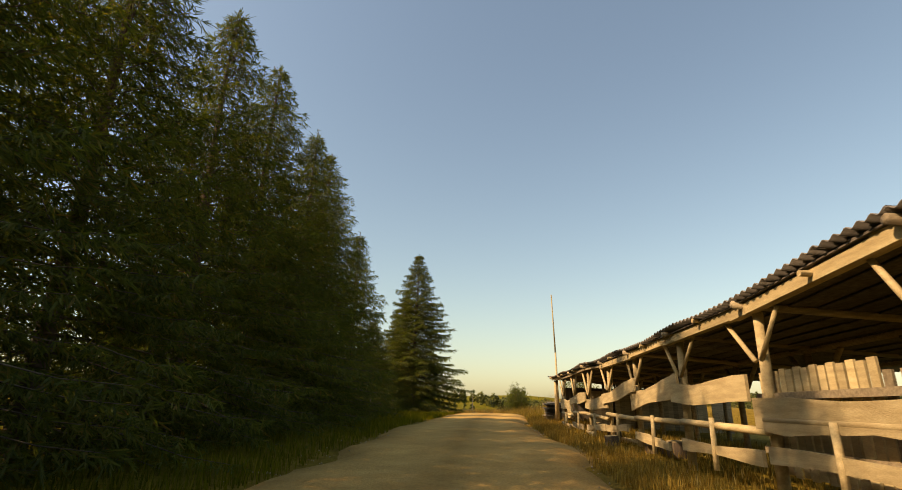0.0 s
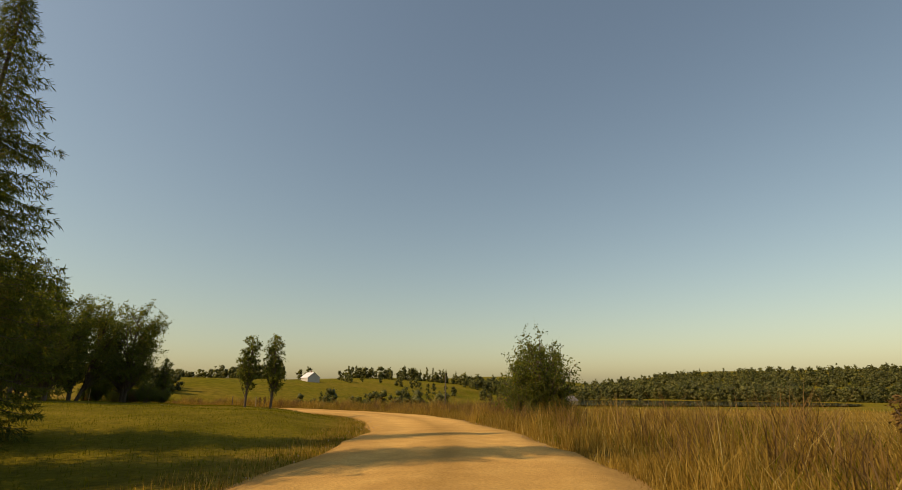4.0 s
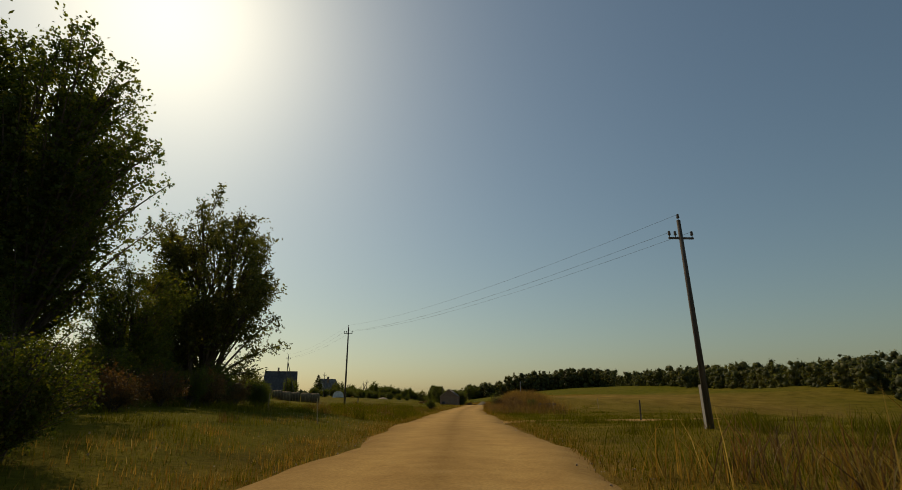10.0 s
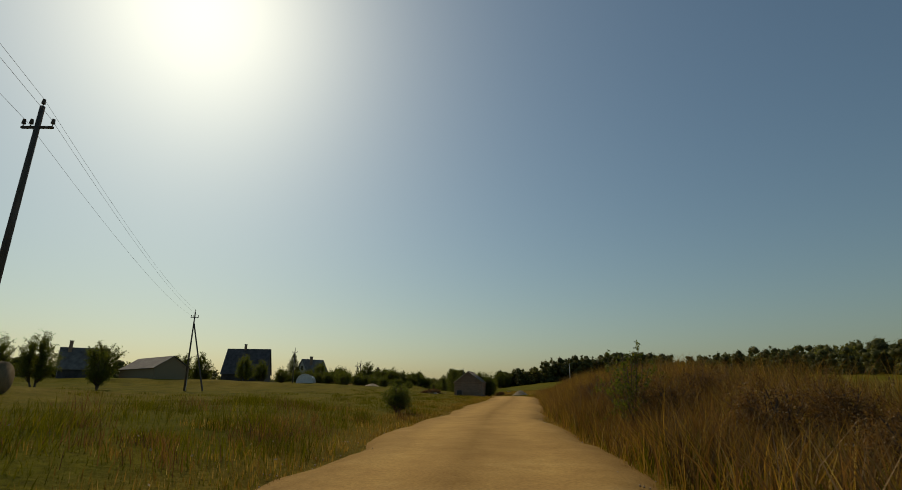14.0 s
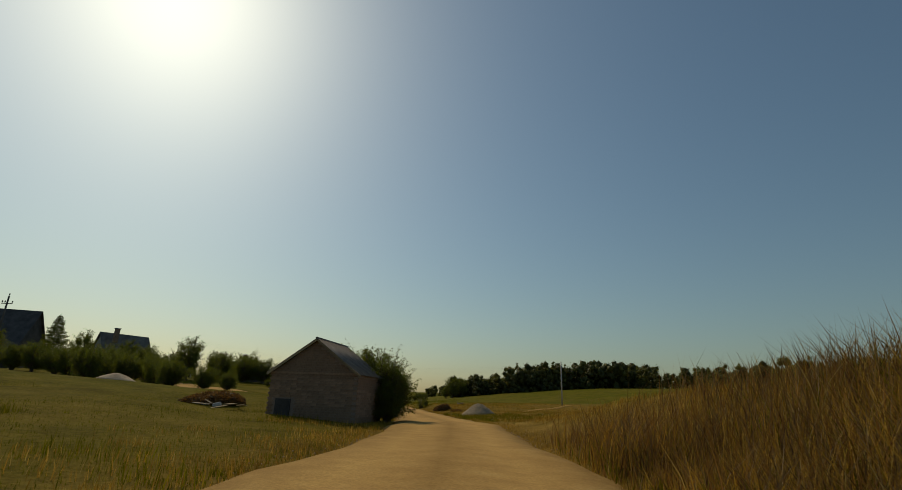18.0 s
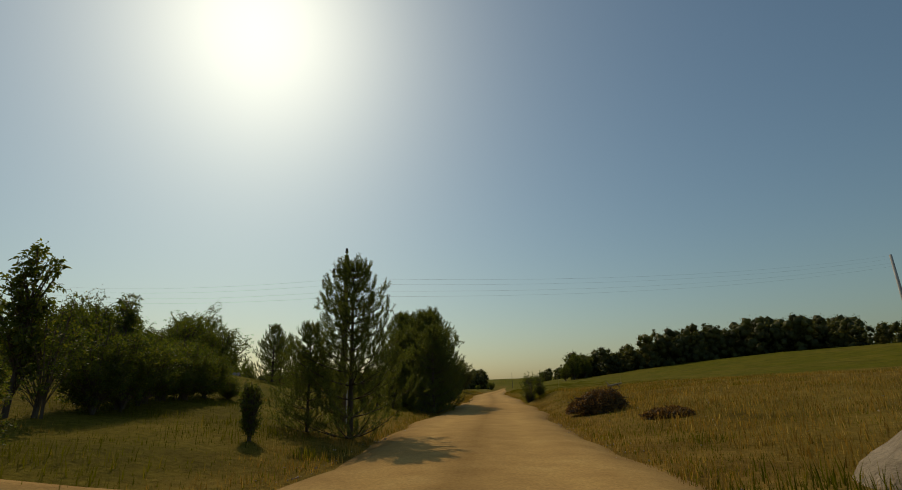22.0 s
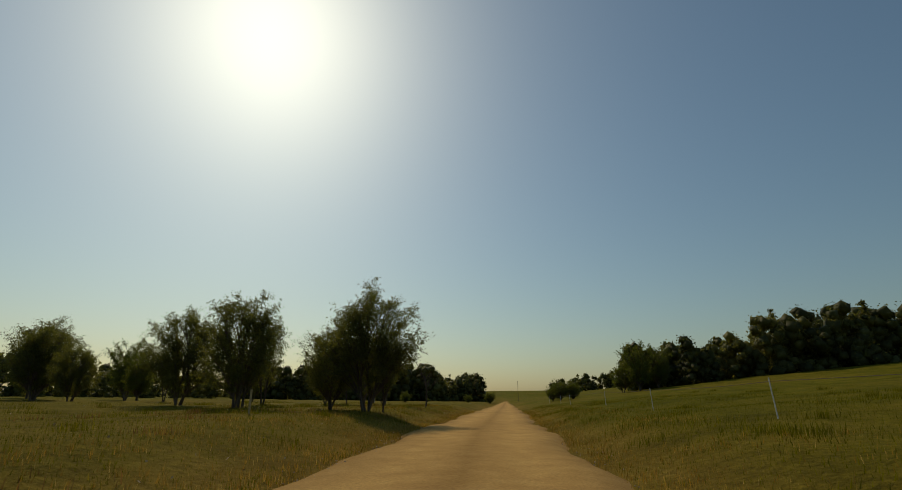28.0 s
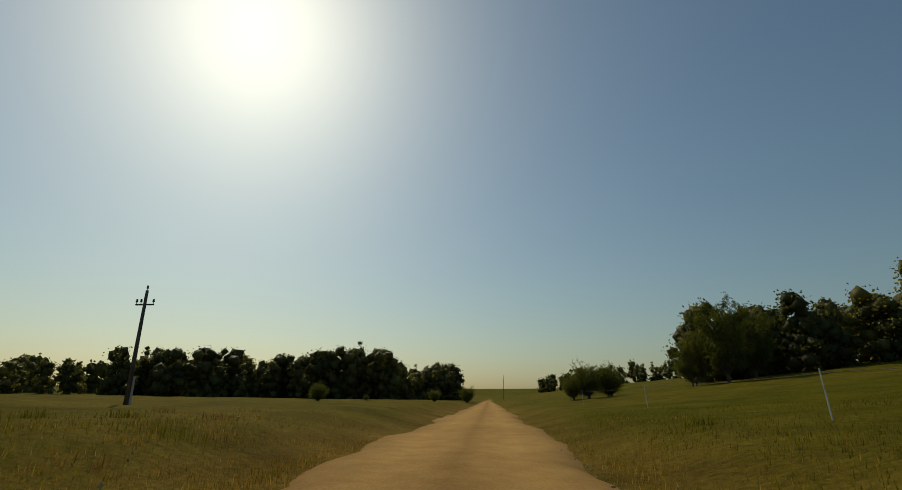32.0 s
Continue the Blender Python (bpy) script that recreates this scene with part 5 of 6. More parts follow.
for dx, dz in ((-0.46, -0.5), (0.46, -0.5), (0, 0.25)):
    wire((96.3 + dx, 83.2, 8.15 + dz), (69.0 + dx, 122.0, 10.25 + dz), 0.7)
    wire((69.0 + dx, 122.0, 10.25 + dz), (40.0 + dx, 166.4, 11.4 + dz), 0.7)
for dz in (0.0, 0.2, 0.45, 0.65):
    wire((64.0, 227.2, 5.0 + dz), (88.6, 247.5, 7.9 + dz), 0.5, thick=0.0018)
    wire((64.0, 227.2, 5.0 + dz), (38.0, 229.4, 8.1 + dz), 0.5, thick=0.0018)


# ------------------------------------------------------------------ buildings
def corrugated(name, wide, long, pitch=0.177, amp=0.027, steps=6):
    """One corrugated sheet: waves along x, length along y, its corner at the origin."""
    n = int(wide / pitch * steps)
    x = np.linspace(0, wide, n)
    z = amp * np.sin(x / pitch * 2 * math.pi)
    rows = [np.stack([x, 0 * x + yy, z + dz], 1) for yy, dz in ((0, 0), (long, 0), (long, -0.012), (0, -0.012))]
    k = np.arange(4 * n).reshape(4, n)
    k2 = np.roll(k, -1, 0)
    faces = np.stack([k[:, :-1], k[:, 1:], k2[:, 1:], k2[:, :-1]], -1).reshape(-1, 4)
    me = np_mesh(name, np.vstack(rows), faces, [M_SLATE])
    me.polygons.foreach_set("use_smooth", [True] * len(faces))
    return me


def window_part(parent, m, w, h):
    """A casement: frame, sill and two panes, set on a wall by m; it faces local -y."""
    bm = bmesh.new()
    for sx in (-1, 1):
        box(bm, (0.09, 0.08, h + 0.18), (sx * (w / 2 + 0.045), 0, 0))
    for sz in (-1, 1):
        box(bm, (w, 0.08, 0.09), (0, 0, sz * (h / 2 + 0.045)))
    box(bm, (0.05, 0.06, h), (0, 0, 0))
    win = part("window", bm, M_PALE, parent, "pale wooden window frame")
    win.matrix_local = m
    for sx in (-1, 1):
        part("pane", box(bmesh.new(), (w / 2 - 0.03, 0.02, h), (sx * w / 4, 0.015, 0)), M_GLASSY, win, "dark glass pane")
    part("sill", box(bmesh.new(), (w + 0.3, 0.16, 0.05), (0, -0.05, -h / 2 - 0.11)), M_CONCRETE, win)


def gable_house(name, m, wide, deep, eave, ridge, wall_mat, roof_mat, label, category, over=0.3, chimney=None, windows=(), hip=0.0):
    """A gabled house: its front gable lies along local x at y = 0, the depth along +y. hip: how far the ridge ends short."""
    ob = thing(name, m, label, category)
    bm = bmesh.new()
    pts = [(-wide / 2, -1.5), (wide / 2, -1.5), (wide / 2, eave)] + ([(0, ridge)] if not hip else []) + [(-wide / 2, eave)]
    front = [bm.verts.new((x, 0, z)) for x, z in pts]
    back = [bm.verts.new((x, deep, z)) for x, z in pts]
    bm.faces.new(front)
    bm.faces.new(back[::-1])
    n = len(pts)
    for i in range(n):
        bm.faces.new((front[i], front[(i + 1) % n], back[(i + 1) % n], back[i]))
    part("shell", bm, wall_mat, ob)
    up = Vector((0, 0, 0.1))
    for sx in (-1, 1):
        e = Vector((sx * (wide / 2 + over), 0, eave - over * (ridge - eave) / (wide / 2)))
        quad = [Vector((0, hip - (0 if hip else over), ridge)), Vector((0, deep - hip + (0 if hip else over), ridge)), Vector((e.x, deep + over, e.z)), Vector((e.x, -over, e.z))]
        bm = bmesh.new()
        lo, hi = [bm.verts.new(v + up * 0.4) for v in quad], [bm.verts.new(v + up * 1.4) for v in quad]
        bm.faces.new(lo)
        bm.faces.new(hi[::-1])
        for i in range(4):
            bm.faces.new((lo[i], hi[i], hi[(i + 1) % 4], lo[(i + 1) % 4]))
        part("roof_slope", bm, roof_mat, ob)
    if hip:
        for yy, yr in ((-over, hip), (deep + over, deep - hip)):
            z = eave - over * (ridge - eave) / (wide / 2)
            bm = bmesh.new()
            tri = [Vector((-wide / 2 - over, yy, z)), Vector((wide / 2 + over, yy, z)), Vector((0, yr, ridge))]
            lo, hi = [bm.verts.new(v + up * 0.4) for v in tri], [bm.verts.new(v + up * 1.4) for v in tri]
            bm.faces.new(lo)
            bm.faces.new(hi[::-1])
            for i in range(3):
                bm.faces.new((lo[i], hi[i], hi[(i + 1) % 3], lo[(i + 1) % 3]))
            part("hip_slope", bm, roof_mat, ob)
    if chimney:
        ch = part("chimney", box(bmesh.new(), (0.55, 0.55, 2.0), (chimney[0], chimney[1], chimney[2] + 0.2), bevel=0.02), M_BRICKISH, ob, "brick chimney")
        part("cap", box(bmesh.new(), (0.68, 0.68, 0.1), (chimney[0], chimney[1], chimney[2] + 1.25)), M_CONCRETE, ch)
    for wx, wz, ww, wh in windows:
        window_part(ob, pose(wx, -0.03, wz), ww, wh)
    return ob


def on(x, y, turn, sink=0.2):
    return pose(x, y, gz(x, y) - sink, 0, 0, turn)


BARN_M = pose(71.6, 188.5, 0.82, 0, 0, -3)
BW, BD, BE, BR = 4.3, 3.4, 2.1, 3.62
barn = thing("brick_barn", BARN_M, "old pinkish brick barn with a corrugated grey roof", "barn")
bm = bmesh.new()
ring = [(-BW / 2, -0.6), (BW / 2, -0.6), (BW / 2, BE), (0, BR), (-BW / 2, BE)]
fr, bk = [bm.verts.new((x, 0, z)) for x, z in ring], [bm.verts.new((x, BD, z)) for x, z in ring]
bm.faces.new(fr)
bm.faces.new(bk[::-1])
for i in range(5):
    bm.faces.new((fr[i], fr[(i + 1) % 5], bk[(i + 1) % 5], bk[i]))
part("mortar_wall", bm, M_BLOCK, barn, "pale mortar between the bricks")
sl = math.atan2(BR - BE, BW / 2)
slope_len = (BW / 2) / math.cos(sl) + 0.18
sheet = corrugated("roof_sheet", 1.02, slope_len)
for side in (-1, 1):
    for k in range(4):
        ob = part("roof_sheet", sheet, None, barn)
        y0 = -0.2 + k * 0.97
        if side > 0:
            ob.matrix_local = pose(0, y0, BR + 0.09 + 0.004 * (k % 2)) @ Matrix.Rotation(-math.pi / 2, 4, "Z") @ Matrix.Scale(-1, 4, (1, 0, 0)) @ Matrix.Rotation(-sl, 4, "X")
        else:
            ob.matrix_local = pose(0, y0, BR + 0.09 + 0.004 * (k % 2)) @ Matrix.Rotation(math.pi / 2, 4, "Z") @ Matrix.Rotation(-sl, 4, "X")
part("ridge_cap", one_beam((0, -0.22, BR + 0.09), (0, BD + 0.4, BR + 0.09), 0.13, sides=8), M_SLATE, barn)
for side in (-1, 1):
    part("verge_board", one_beam((0, -0.18, BR + 0.03), (side * (BW / 2 + 0.16), -0.18, BE - 0.1), 0.03, 0.1), M_WOOD, barn, "grey weathered verge board")
part("string_course", box(bmesh.new(), (BW + 0.06, 0.05, 0.09), (0, -0.035, BE)), M_BRICKISH, barn, "projecting course of bricks")
part("door", box(bmesh.new(), (0.75, 0.05, 1.0), (-BW / 2 + 0.75, -0.03, 0.42)), M_DARKROOF, barn, "low dark wooden door")

gable_house("village_house", on(3.5, 226.0, -68), 9, 10, 3.8, 9.8, M_DARKROOF, M_DARKROOF, "dark village house with a steep roof and attic window", "house", chimney=(0, 4, 9.8), windows=((0, 6.2, 1.1, 1.5), (-2.2, 1.6, 1.0, 1.2), (2.2, 1.6, 1.0, 1.2)))
gable_house("village_house", on(20.5, 233.0, -25), 5, 6.5, 2.6, 6.2, M_CONCRETE, M_SLATE, "village house with a steep grey roof", "house", chimney=(2.2, 1, 5.6), windows=((0, 4.0, 0.8, 1.0), (-1.5, 1.5, 0.9, 1.1), (1.5, 1.5, 0.9, 1.1)))
gable_house("wooden_farmhouse", on(33.8, 244.2, -72), 5.4, 6.5, 1.9, 4.3, M_DARKROOF, M_DARKROOF, "dark low wooden farmhouse with a hipped roof", "house", chimney=(0, 3.2, 4.3), windows=((-1.4, 1.2, 0.8, 1.0), (1.4, 1.2, 0.8, 1.0)), hip=1.2)
gable_house("wooden_cottage", on(-2, 186, -40), 6, 7, 2.0, 5.6, M_DARKROOF, M_SLATE, "dark cottage with a steep roof behind the bales", "house", chimney=(0.5, 1.2, 5.6), windows=((0, 3.4, 0.8, 0.9),))
gable_house("long_barn", on(18, 190, 65), 6, 14, 2.2, 4.2, M_WOOD, M_SLATE, "long low farm building with a grey roof", "barn")
gable_house("outbuilding", on(24, 258, -60), 4, 6, 1.8, 3.2, M_WOOD, M_SLATE, "small wooden outbuilding with a pale roof", "shed")
gable_house("valley_barn", on(352, 62, 60), 7, 18, 2.8, 5.2, M_PALE, M_SLATE, "long pale barn by the lake", "barn")
gable_house("valley_house", on(285, 194, -30), 7, 10, 2.6, 5.4, M_CONCRETE, M_FOIL, "distant farmhouse with a bright metal roof", "house", chimney=(0, 4, 5.4))

# foil greenhouse
gh = thing("foil_greenhouse", on(40.9, 195.4, 20, 0.05), "small white foil greenhouse in the grass", "greenhouse")
bm = bmesh.new()
aa = np.linspace(0, math.pi, 9)
prof = [(1.5 * math.cos(t), 1.7 * math.sin(t) ** 0.8) for t in aa]
f0, f1 = [bm.verts.new((x, 0, z)) for x, z in prof], [bm.verts.new((x, 4.5, z)) for x, z in prof]
for i in range(8):
    bm.faces.new((f0[i], f0[i + 1], f1[i + 1], f1[i]))
bm.faces.new(f0)
bm.faces.new(f1[::-1])
part("foil_cover", bm, M_FOIL, gh)
for yy in (0, 1.5, 3.0, 4.5):
    bm = bmesh.new()
    for (x0, z0), (x1, z1) in zip(prof, prof[1:]):
        beam(bm, (x0 * 1.01, yy, z0 * 1.01 + 0.01), (x1 * 1.01, yy, z1 * 1.01 + 0.01), 0.05)
    part("hoop", bm, M_WOOD, gh)

# row of round straw bales
bale = thing("round_bale", pose(0, 0, -50), "round straw bale weathered grey in a long row", "straw bale", "row of straw bales")
bm = bmesh.new()
bmesh.ops.create_cone(bm, cap_ends=True, segments=20, radius1=0.62, radius2=0.62, depth=1.16, matrix=pose(0, 0, 0.6, 90, 0, 0))
for v in bm.verts:
    k = 1 + 0.05 * noise.noise(v.co * 2.3)
    v.co.x *= k
    v.co.z = max(0.0, v.co.z * k)
bmesh.ops.bevel(bm, geom=[e for e in bm.edges if abs(abs(e.verts[0].co.y) - 0.58) < 0.02 and abs(abs(e.verts[1].co.y) - 0.58) < 0.02], offset=0.06, segments=2, affect="EDGES")
part("straw_roll", bm, M_STRAW, bale, smooth=True)
for yy in (-0.35, 0.0, 0.35):
    bm = bmesh.new()
    bmesh.ops.create_cone(bm, cap_ends=False, segments=20, radius1=0.648, radius2=0.648, depth=0.02, matrix=pose(0, yy, 0.6, 90, 0, 0))
    part("twine", bm, M_PALE, bale)
bale_rng = random.Random(3)
for k in range(17):
    x, y = 63.4 - 1.03 * k + bale_rng.uniform(-0.08, 0.08), 126.6 - k * 0.55 + bale_rng.uniform(-0.08, 0.08)
    copy_thing(bale, pose(x, y, gz(x, y) - 0.05, 0, 0, -62 + bale_rng.uniform(-5, 5)))
for o in (*bale.children_recursive, bale):
    bpy.data.objects.remove(o, do_unlink=True)

# ------------------------------------------------------------------ small things along the straight
def heap(name, x, y, rx, ry, h, mat, label, seed):
    """An uneven heap on the ground."""
    rng = np.random.default_rng(seed)
    rad, ang = np.linspace(0, 1, 12), np.linspace(0, 2 * math.pi, 36, endpoint=False)
    R, T2 = np.meshgrid(rad, ang, indexing="ij")
    X, Y = R * np.cos(T2) * rx, R * np.sin(T2) * ry
    Z = h * ((1 - R) ** 0.9 - 0.08 * np.exp(-(R / 0.12) ** 2)) * (1 + 0.1 * R * np.sin(T2 * 3 + seed)) + 0.12 * h * rng.normal(0, 1, R.shape) * (1 - R) * R
    Z = np.where(R > 0.98, -0.15, Z)
    base = ground_z((X + x).ravel(), (Y + y).ravel()).reshape(X.shape)
    k = np.arange(R.size).reshape(R.shape)
    k2 = np.roll(k, -1, 1)
    f = np.stack([k[:-1], k[1:], k2[1:], k2[:-1]], -1).reshape(-1, 4)
    me = np_mesh(name, np.stack([X + x, Y + y, base + Z], -1).reshape(-1, 3), f, [mat])
    me.polygons.foreach_set("use_smooth", [True] * len(f))
    return tagged(new(name, me), label, "heap")


heap("gravel_mound", 77.3, 219.6, 1.85, 1.8, 1.3, M_HEAP, "cone-shaped heap of grey gravel beside the road", 3)
heap("earth_heap", 52.0, 200.0, 1.6, 1.0, 0.55, M_GRAVEL, "low heap of sandy earth in the meadow", 5)


def brush_pile(x, y, r, h, n, label, seed, turn=0):
    """A heap of cut branches with withered leaves, higher at one end."""
    rng = np.random.default_rng(seed)
    ob = thing("brush_pile", pose(x, y, gz(x, y) - 0.05, 0, 0, turn), label, "brush pile")

    def spot(m):
        a, q = rng.uniform(0, 6.28, m), rng.uniform(0, 1, m) ** 0.55
        px, py = np.cos(a) * r * q, np.sin(a) * r * 0.75 * q
        top = h * np.sqrt(np.clip(1 - q**2, 0, 1)) * (0.78 + 0.3 * px / r) * (0.88 + 0.12 * np.sin(7 * a + 5 * q))
        return np.stack([px, py, top * rng.uniform(0, 1, m) ** 0.4 + 0.03], 1)

    c = spot(n)
    d = rng.normal(0, 1, (n, 3)) * [1, 0.7, 0.4]
    d = d / np.linalg.norm(d, axis=1)[:, None] * (rng.uniform(0.25, 0.75, n) * min(1.0, r))[:, None]
    bits = [tube(np.stack([c[k] - d[k] / 2, c[k] + rng.normal(0, 0.03, 3), c[k] + d[k] / 2]), [0.013, 0.01, 0.004], 4) for k in range(n)]
    part("branches", np_mesh("branches", *joined(bits), [M_BARK]), None, ob)
    m = int(9000 * r)
    c = spot(m) + rng.normal(0, 0.03, (m, 3))
    part("dry_leaves", np_mesh("dry_leaves", *leaf_quads(c, rng.normal(0, 1, c.shape), 0.11, 0.06, rng), [M_WEED]), None, ob, "withered brown leaves")
    return ob


brush_pile(71.8, 233.1, 1.15, 1.1, 260, "dark heap of cut brushwood on the verge", 1)
brush_pile(74.1, 229.0, 0.7, 0.3, 50, "small pile of cut branches on the verge", 2)
brush_pile(65.0, 191.4, 1.7, 0.8, 240, "tangled pile of branches and scrap wood near the barn", 4)


def slab(length, height, thick, seed, wavy=0.06):
    """A rough-sawn slab with wavy live edges, along x from the origin."""
    rr = random.Random(seed)
    n = 9
    a0, a1 = rr.uniform(0, 6), rr.uniform(0, 6)
    lo = [-height / 2 + wavy * math.sin(a0 + k * 0.8) * rr.uniform(0.4, 1) for k in range(n)]
    hi = [height / 2 + wavy * math.sin(a1 + k * 0.7) * rr.uniform(0.4, 1) for k in range(n)]
    bm = bmesh.new()
    cols = []
    for k in range(n):
        x = -length * k / (n - 1)
        cols.append([bm.verts.new((x, y, z)) for y, z in ((-thick / 2, lo[k]), (thick / 2, lo[k]), (thick / 2, hi[k]), (-thick / 2, hi[k]))])
    for p, q in zip(cols, cols[1:]):
        for i in range(4):
            bm.faces.new((p[i], p[(i + 1) % 4], q[(i + 1) % 4], q[i]))
    bm.faces.new(cols[0])
    bm.faces.new(cols[-1][::-1])
    return bm


# scrap left lying beside the barn
rng_p = random.Random(8)
for k in range(14):
    x, y = 66.2 + rng_p.uniform(-1.6, 0.9), 190.4 + rng_p.uniform(-0.9, 1.1)
    if k % 3:
        ob = thing("scrap_board", pose(x, y, gz(x, y) + rng_p.uniform(0.05, 0.4), rng_p.uniform(-18, 18), rng_p.uniform(-14, 14), rng_p.uniform(0, 180)), "old weathered board thrown on the scrap pile", "board", "scrap by the barn")
        part("plank", slab(rng_p.uniform(0.8, 1.7), 0.03, rng_p.uniform(0.12, 0.22), 90 + k, 0.004), M_PALE if k % 2 else M_WOOD, ob)
    else:
        ob = thing("broken_block", pose(x, y, gz(x, y) + 0.08, rng_p.uniform(-20, 20), rng_p.uniform(-20, 20), rng_p.uniform(0, 180)), "broken pale concrete block lying in the weeds", "block", "scrap by the barn")
        part("block", box(bmesh.new(), (rng_p.uniform(0.3, 0.5), 0.25, 0.2), bevel=0.025), M_CONCRETE, ob)


def stake(x, y, h, mat, label, w=0.09, lean=(0, 0), name="fence_post"):
    ob = thing(name, pose(x, y, gz(x, y) - 0.1, *lean, 0), label, "post", "fence posts")
    part("stake", one_beam((0, 0, 0), (0, 0, h + 0.1), w, sides=8, taper=0.85), mat, ob)
    return ob


for x, y, h, w, mat, ln in [(73.9, 112.0, 0.95, 0.11, M_POLE, (0, 2)), (92.6, 116.0, 1.0, 0.07, M_PALE, (0, 3)), (97.5, 120, 1.0, 0.07, M_PALE, (0, 0)), (96.5, 95.3, 1.15, 0.1, M_POLE, (0, 2)), (78.0, 62.5, 1.1, 0.06, M_PALE, (0, 0)), (81.7, 83.5, 0.95, 0.05, M_PALE, (0, -4)),
                            (75.9, 90.5, 0.9, 0.06, M_PALE, (0, 3)), (79.9, 45.5, 0.8, 0.06, M_PALE, (0, 0)), (81.5, 49.5, 0.9, 0.07, M_POLE, (0, 0)), (40.6, 303.5, 0.8, 0.08, M_PALE, (0, 0))]:
    stake(x, y, h, mat, "weathered wooden stake in the grass" if mat is M_POLE else "pale thin stake in the grass", w, ln)

# old wire fence behind the roadside spruces
for x, y in [(24.6, 15.6), (26.2, 17.3), (28.0, 18.3), (30.2, 18.8), (32.6, 19.4), (35.0, 20.2)]:
    stake(x, y, 1.0, M_POLE, "thin dark stake of an old wire fence", 0.06, (0, (x * 7) % 5 - 2))
for z in (0.45, 0.85):
    wire((24.6, 15.6, gz(24.6, 15.6) + z), (30.2, 18.8, gz(30.2, 18.8) + z), 0.02, "rusty wire of an old fence", 0.004)

# electric fence on the right pasture
EF = [(72.0, 276.0), (63.0, 289.5), (56.6, 304.6), (54.0, 316.0), (51.2, 330.0), (46.9, 345.3), (44.2, 359.0), (40.5, 374.0)]
for x, y in EF:
    stake(x, y, 1.05, M_FOIL if x < 60 else M_PALE, "thin pale electric fence post in the pasture", 0.034, (0, -3 if x < 60 else 4), "electric_fence_post")
for (x0, y0), (x1, y1) in zip(EF, EF[1:]):
    wire((x0, y0, gz(x0, y0) + 0.95), (x1, y1, gz(x1, y1) + 0.95), 0.06, "thin pale electric fence tape between posts", 0.007)

# wooden trough beside the road
tr = thing("wooden_trough", on(92.2, 119.4, 20, 0.0), "low dark wooden feed trough in the grass", "trough")
for sx in (-1, 1):
    part("side_board", box(bmesh.new(), (1.6, 0.05, 0.38), (0, sx * 0.4, 0.3), (sx * 8, 0, 0)), M_POLE, tr)
    part("end_board", box(bmesh.new(), (0.05, 0.78, 0.36), (sx * 0.78, 0, 0.3)), M_POLE, tr)
    for sy in (-1, 1):
        part("leg", box(bmesh.new(), (0.08, 0.08, 0.5), (sx * 0.7, sy * 0.36, 0.15)), M_POLE, tr)
part("base_board", box(bmesh.new(), (1.5, 0.7, 0.04), (0, 0, 0.14)), M_POLE, tr)

# fallen trunk on the slope
lg = thing("fallen_trunk", on(71.8, 257.6, 30, 0.0), "grey fallen tree trunk on the slope", "log")
part("bole", one_beam((-0.6, 0, 0.2), (0.75, 0.1, 0.42), 0.22, sides=9, taper=0.6), M_WOOD, lg)
part("branch_stub", one_beam((-0.45, 0, 0.3), (-0.62, 0.2, 0.62), 0.12, sides=7, taper=0.5), M_WOOD, lg)
part("branch_stub", one_beam((0.3, 0, 0.35), (0.5, -0.3, -0.1), 0.13, sides=7, taper=0.6), M_BARK, lg)

# wire garden fence with its foil-wrapped corner
POSTS = [(55.6, 259.3), (55.0, 261.8), (54.4, 264.3), (53.7, 266.8), (53.0, 269.3), (52.3, 271.9), (51.5, 274.6), (50.6, 277.6)]
REAR = [(55.6, 259.3), (52.4, 258.9), (49.2, 258.4), (46.0, 258.0), (42.6, 257.6)]
fence = thing("garden_fence", pose(0, 0, 0), "wire mesh garden fence on dark square posts", "fence")
for x, y in POSTS + REAR[1:]:
    z = gz(x, y)
    part("post", box(bmesh.new(), (0.15, 0.15, 1.2), (x, y, z + 0.53), (0, 0, 14), 0.012), M_POLE, fence)
for chain in (POSTS, REAR):
    for (x0, y0), (x1, y1) in zip(chain, chain[1:]):
        z0, z1 = gz(x0, y0), gz(x1, y1)
        part("top_rail", one_beam((x0, y0, z0 + 1.0), (x1, y1, z1 + 1.0), 0.045, 0.045), M_POLE, fence)
        part("bottom_rail", one_beam((x0, y0, z0 + 0.12), (x1, y1, z1 + 0.12), 0.05, 0.05), M_POLE, fence)
        bm = bmesh.new()
        n = 22
        for k in range(n):
            for d0, d1 in ((k / n, (k + 3) / n), ((k + 3) / n, k / n)):
                d0, d1 = min(1, d0), min(1, d1)
                beam(bm, (x0 + (x1 - x0) * d0, y0 + (y1 - y0) * d0, z0 + 0.14), (x0 + (x1 - x0) * d1, y0 + (y1 - y0) * d1, z0 + 0.98), 0.006)
        part("wire_mesh", bm, M_STEEL, fence, "rusty diagonal wire mesh")
bag = thing("foil_bag", on(55.3, 258.7, 20, 0.02), "large crumpled white foil sack leaning on the fence", "sack")
bm = bmesh.new()
bmesh.ops.create_cube(bm, size=1.0, matrix=pose(0, 0, 0.66) @ Matrix.Diagonal((0.86, 0.65, 1.05, 1)))
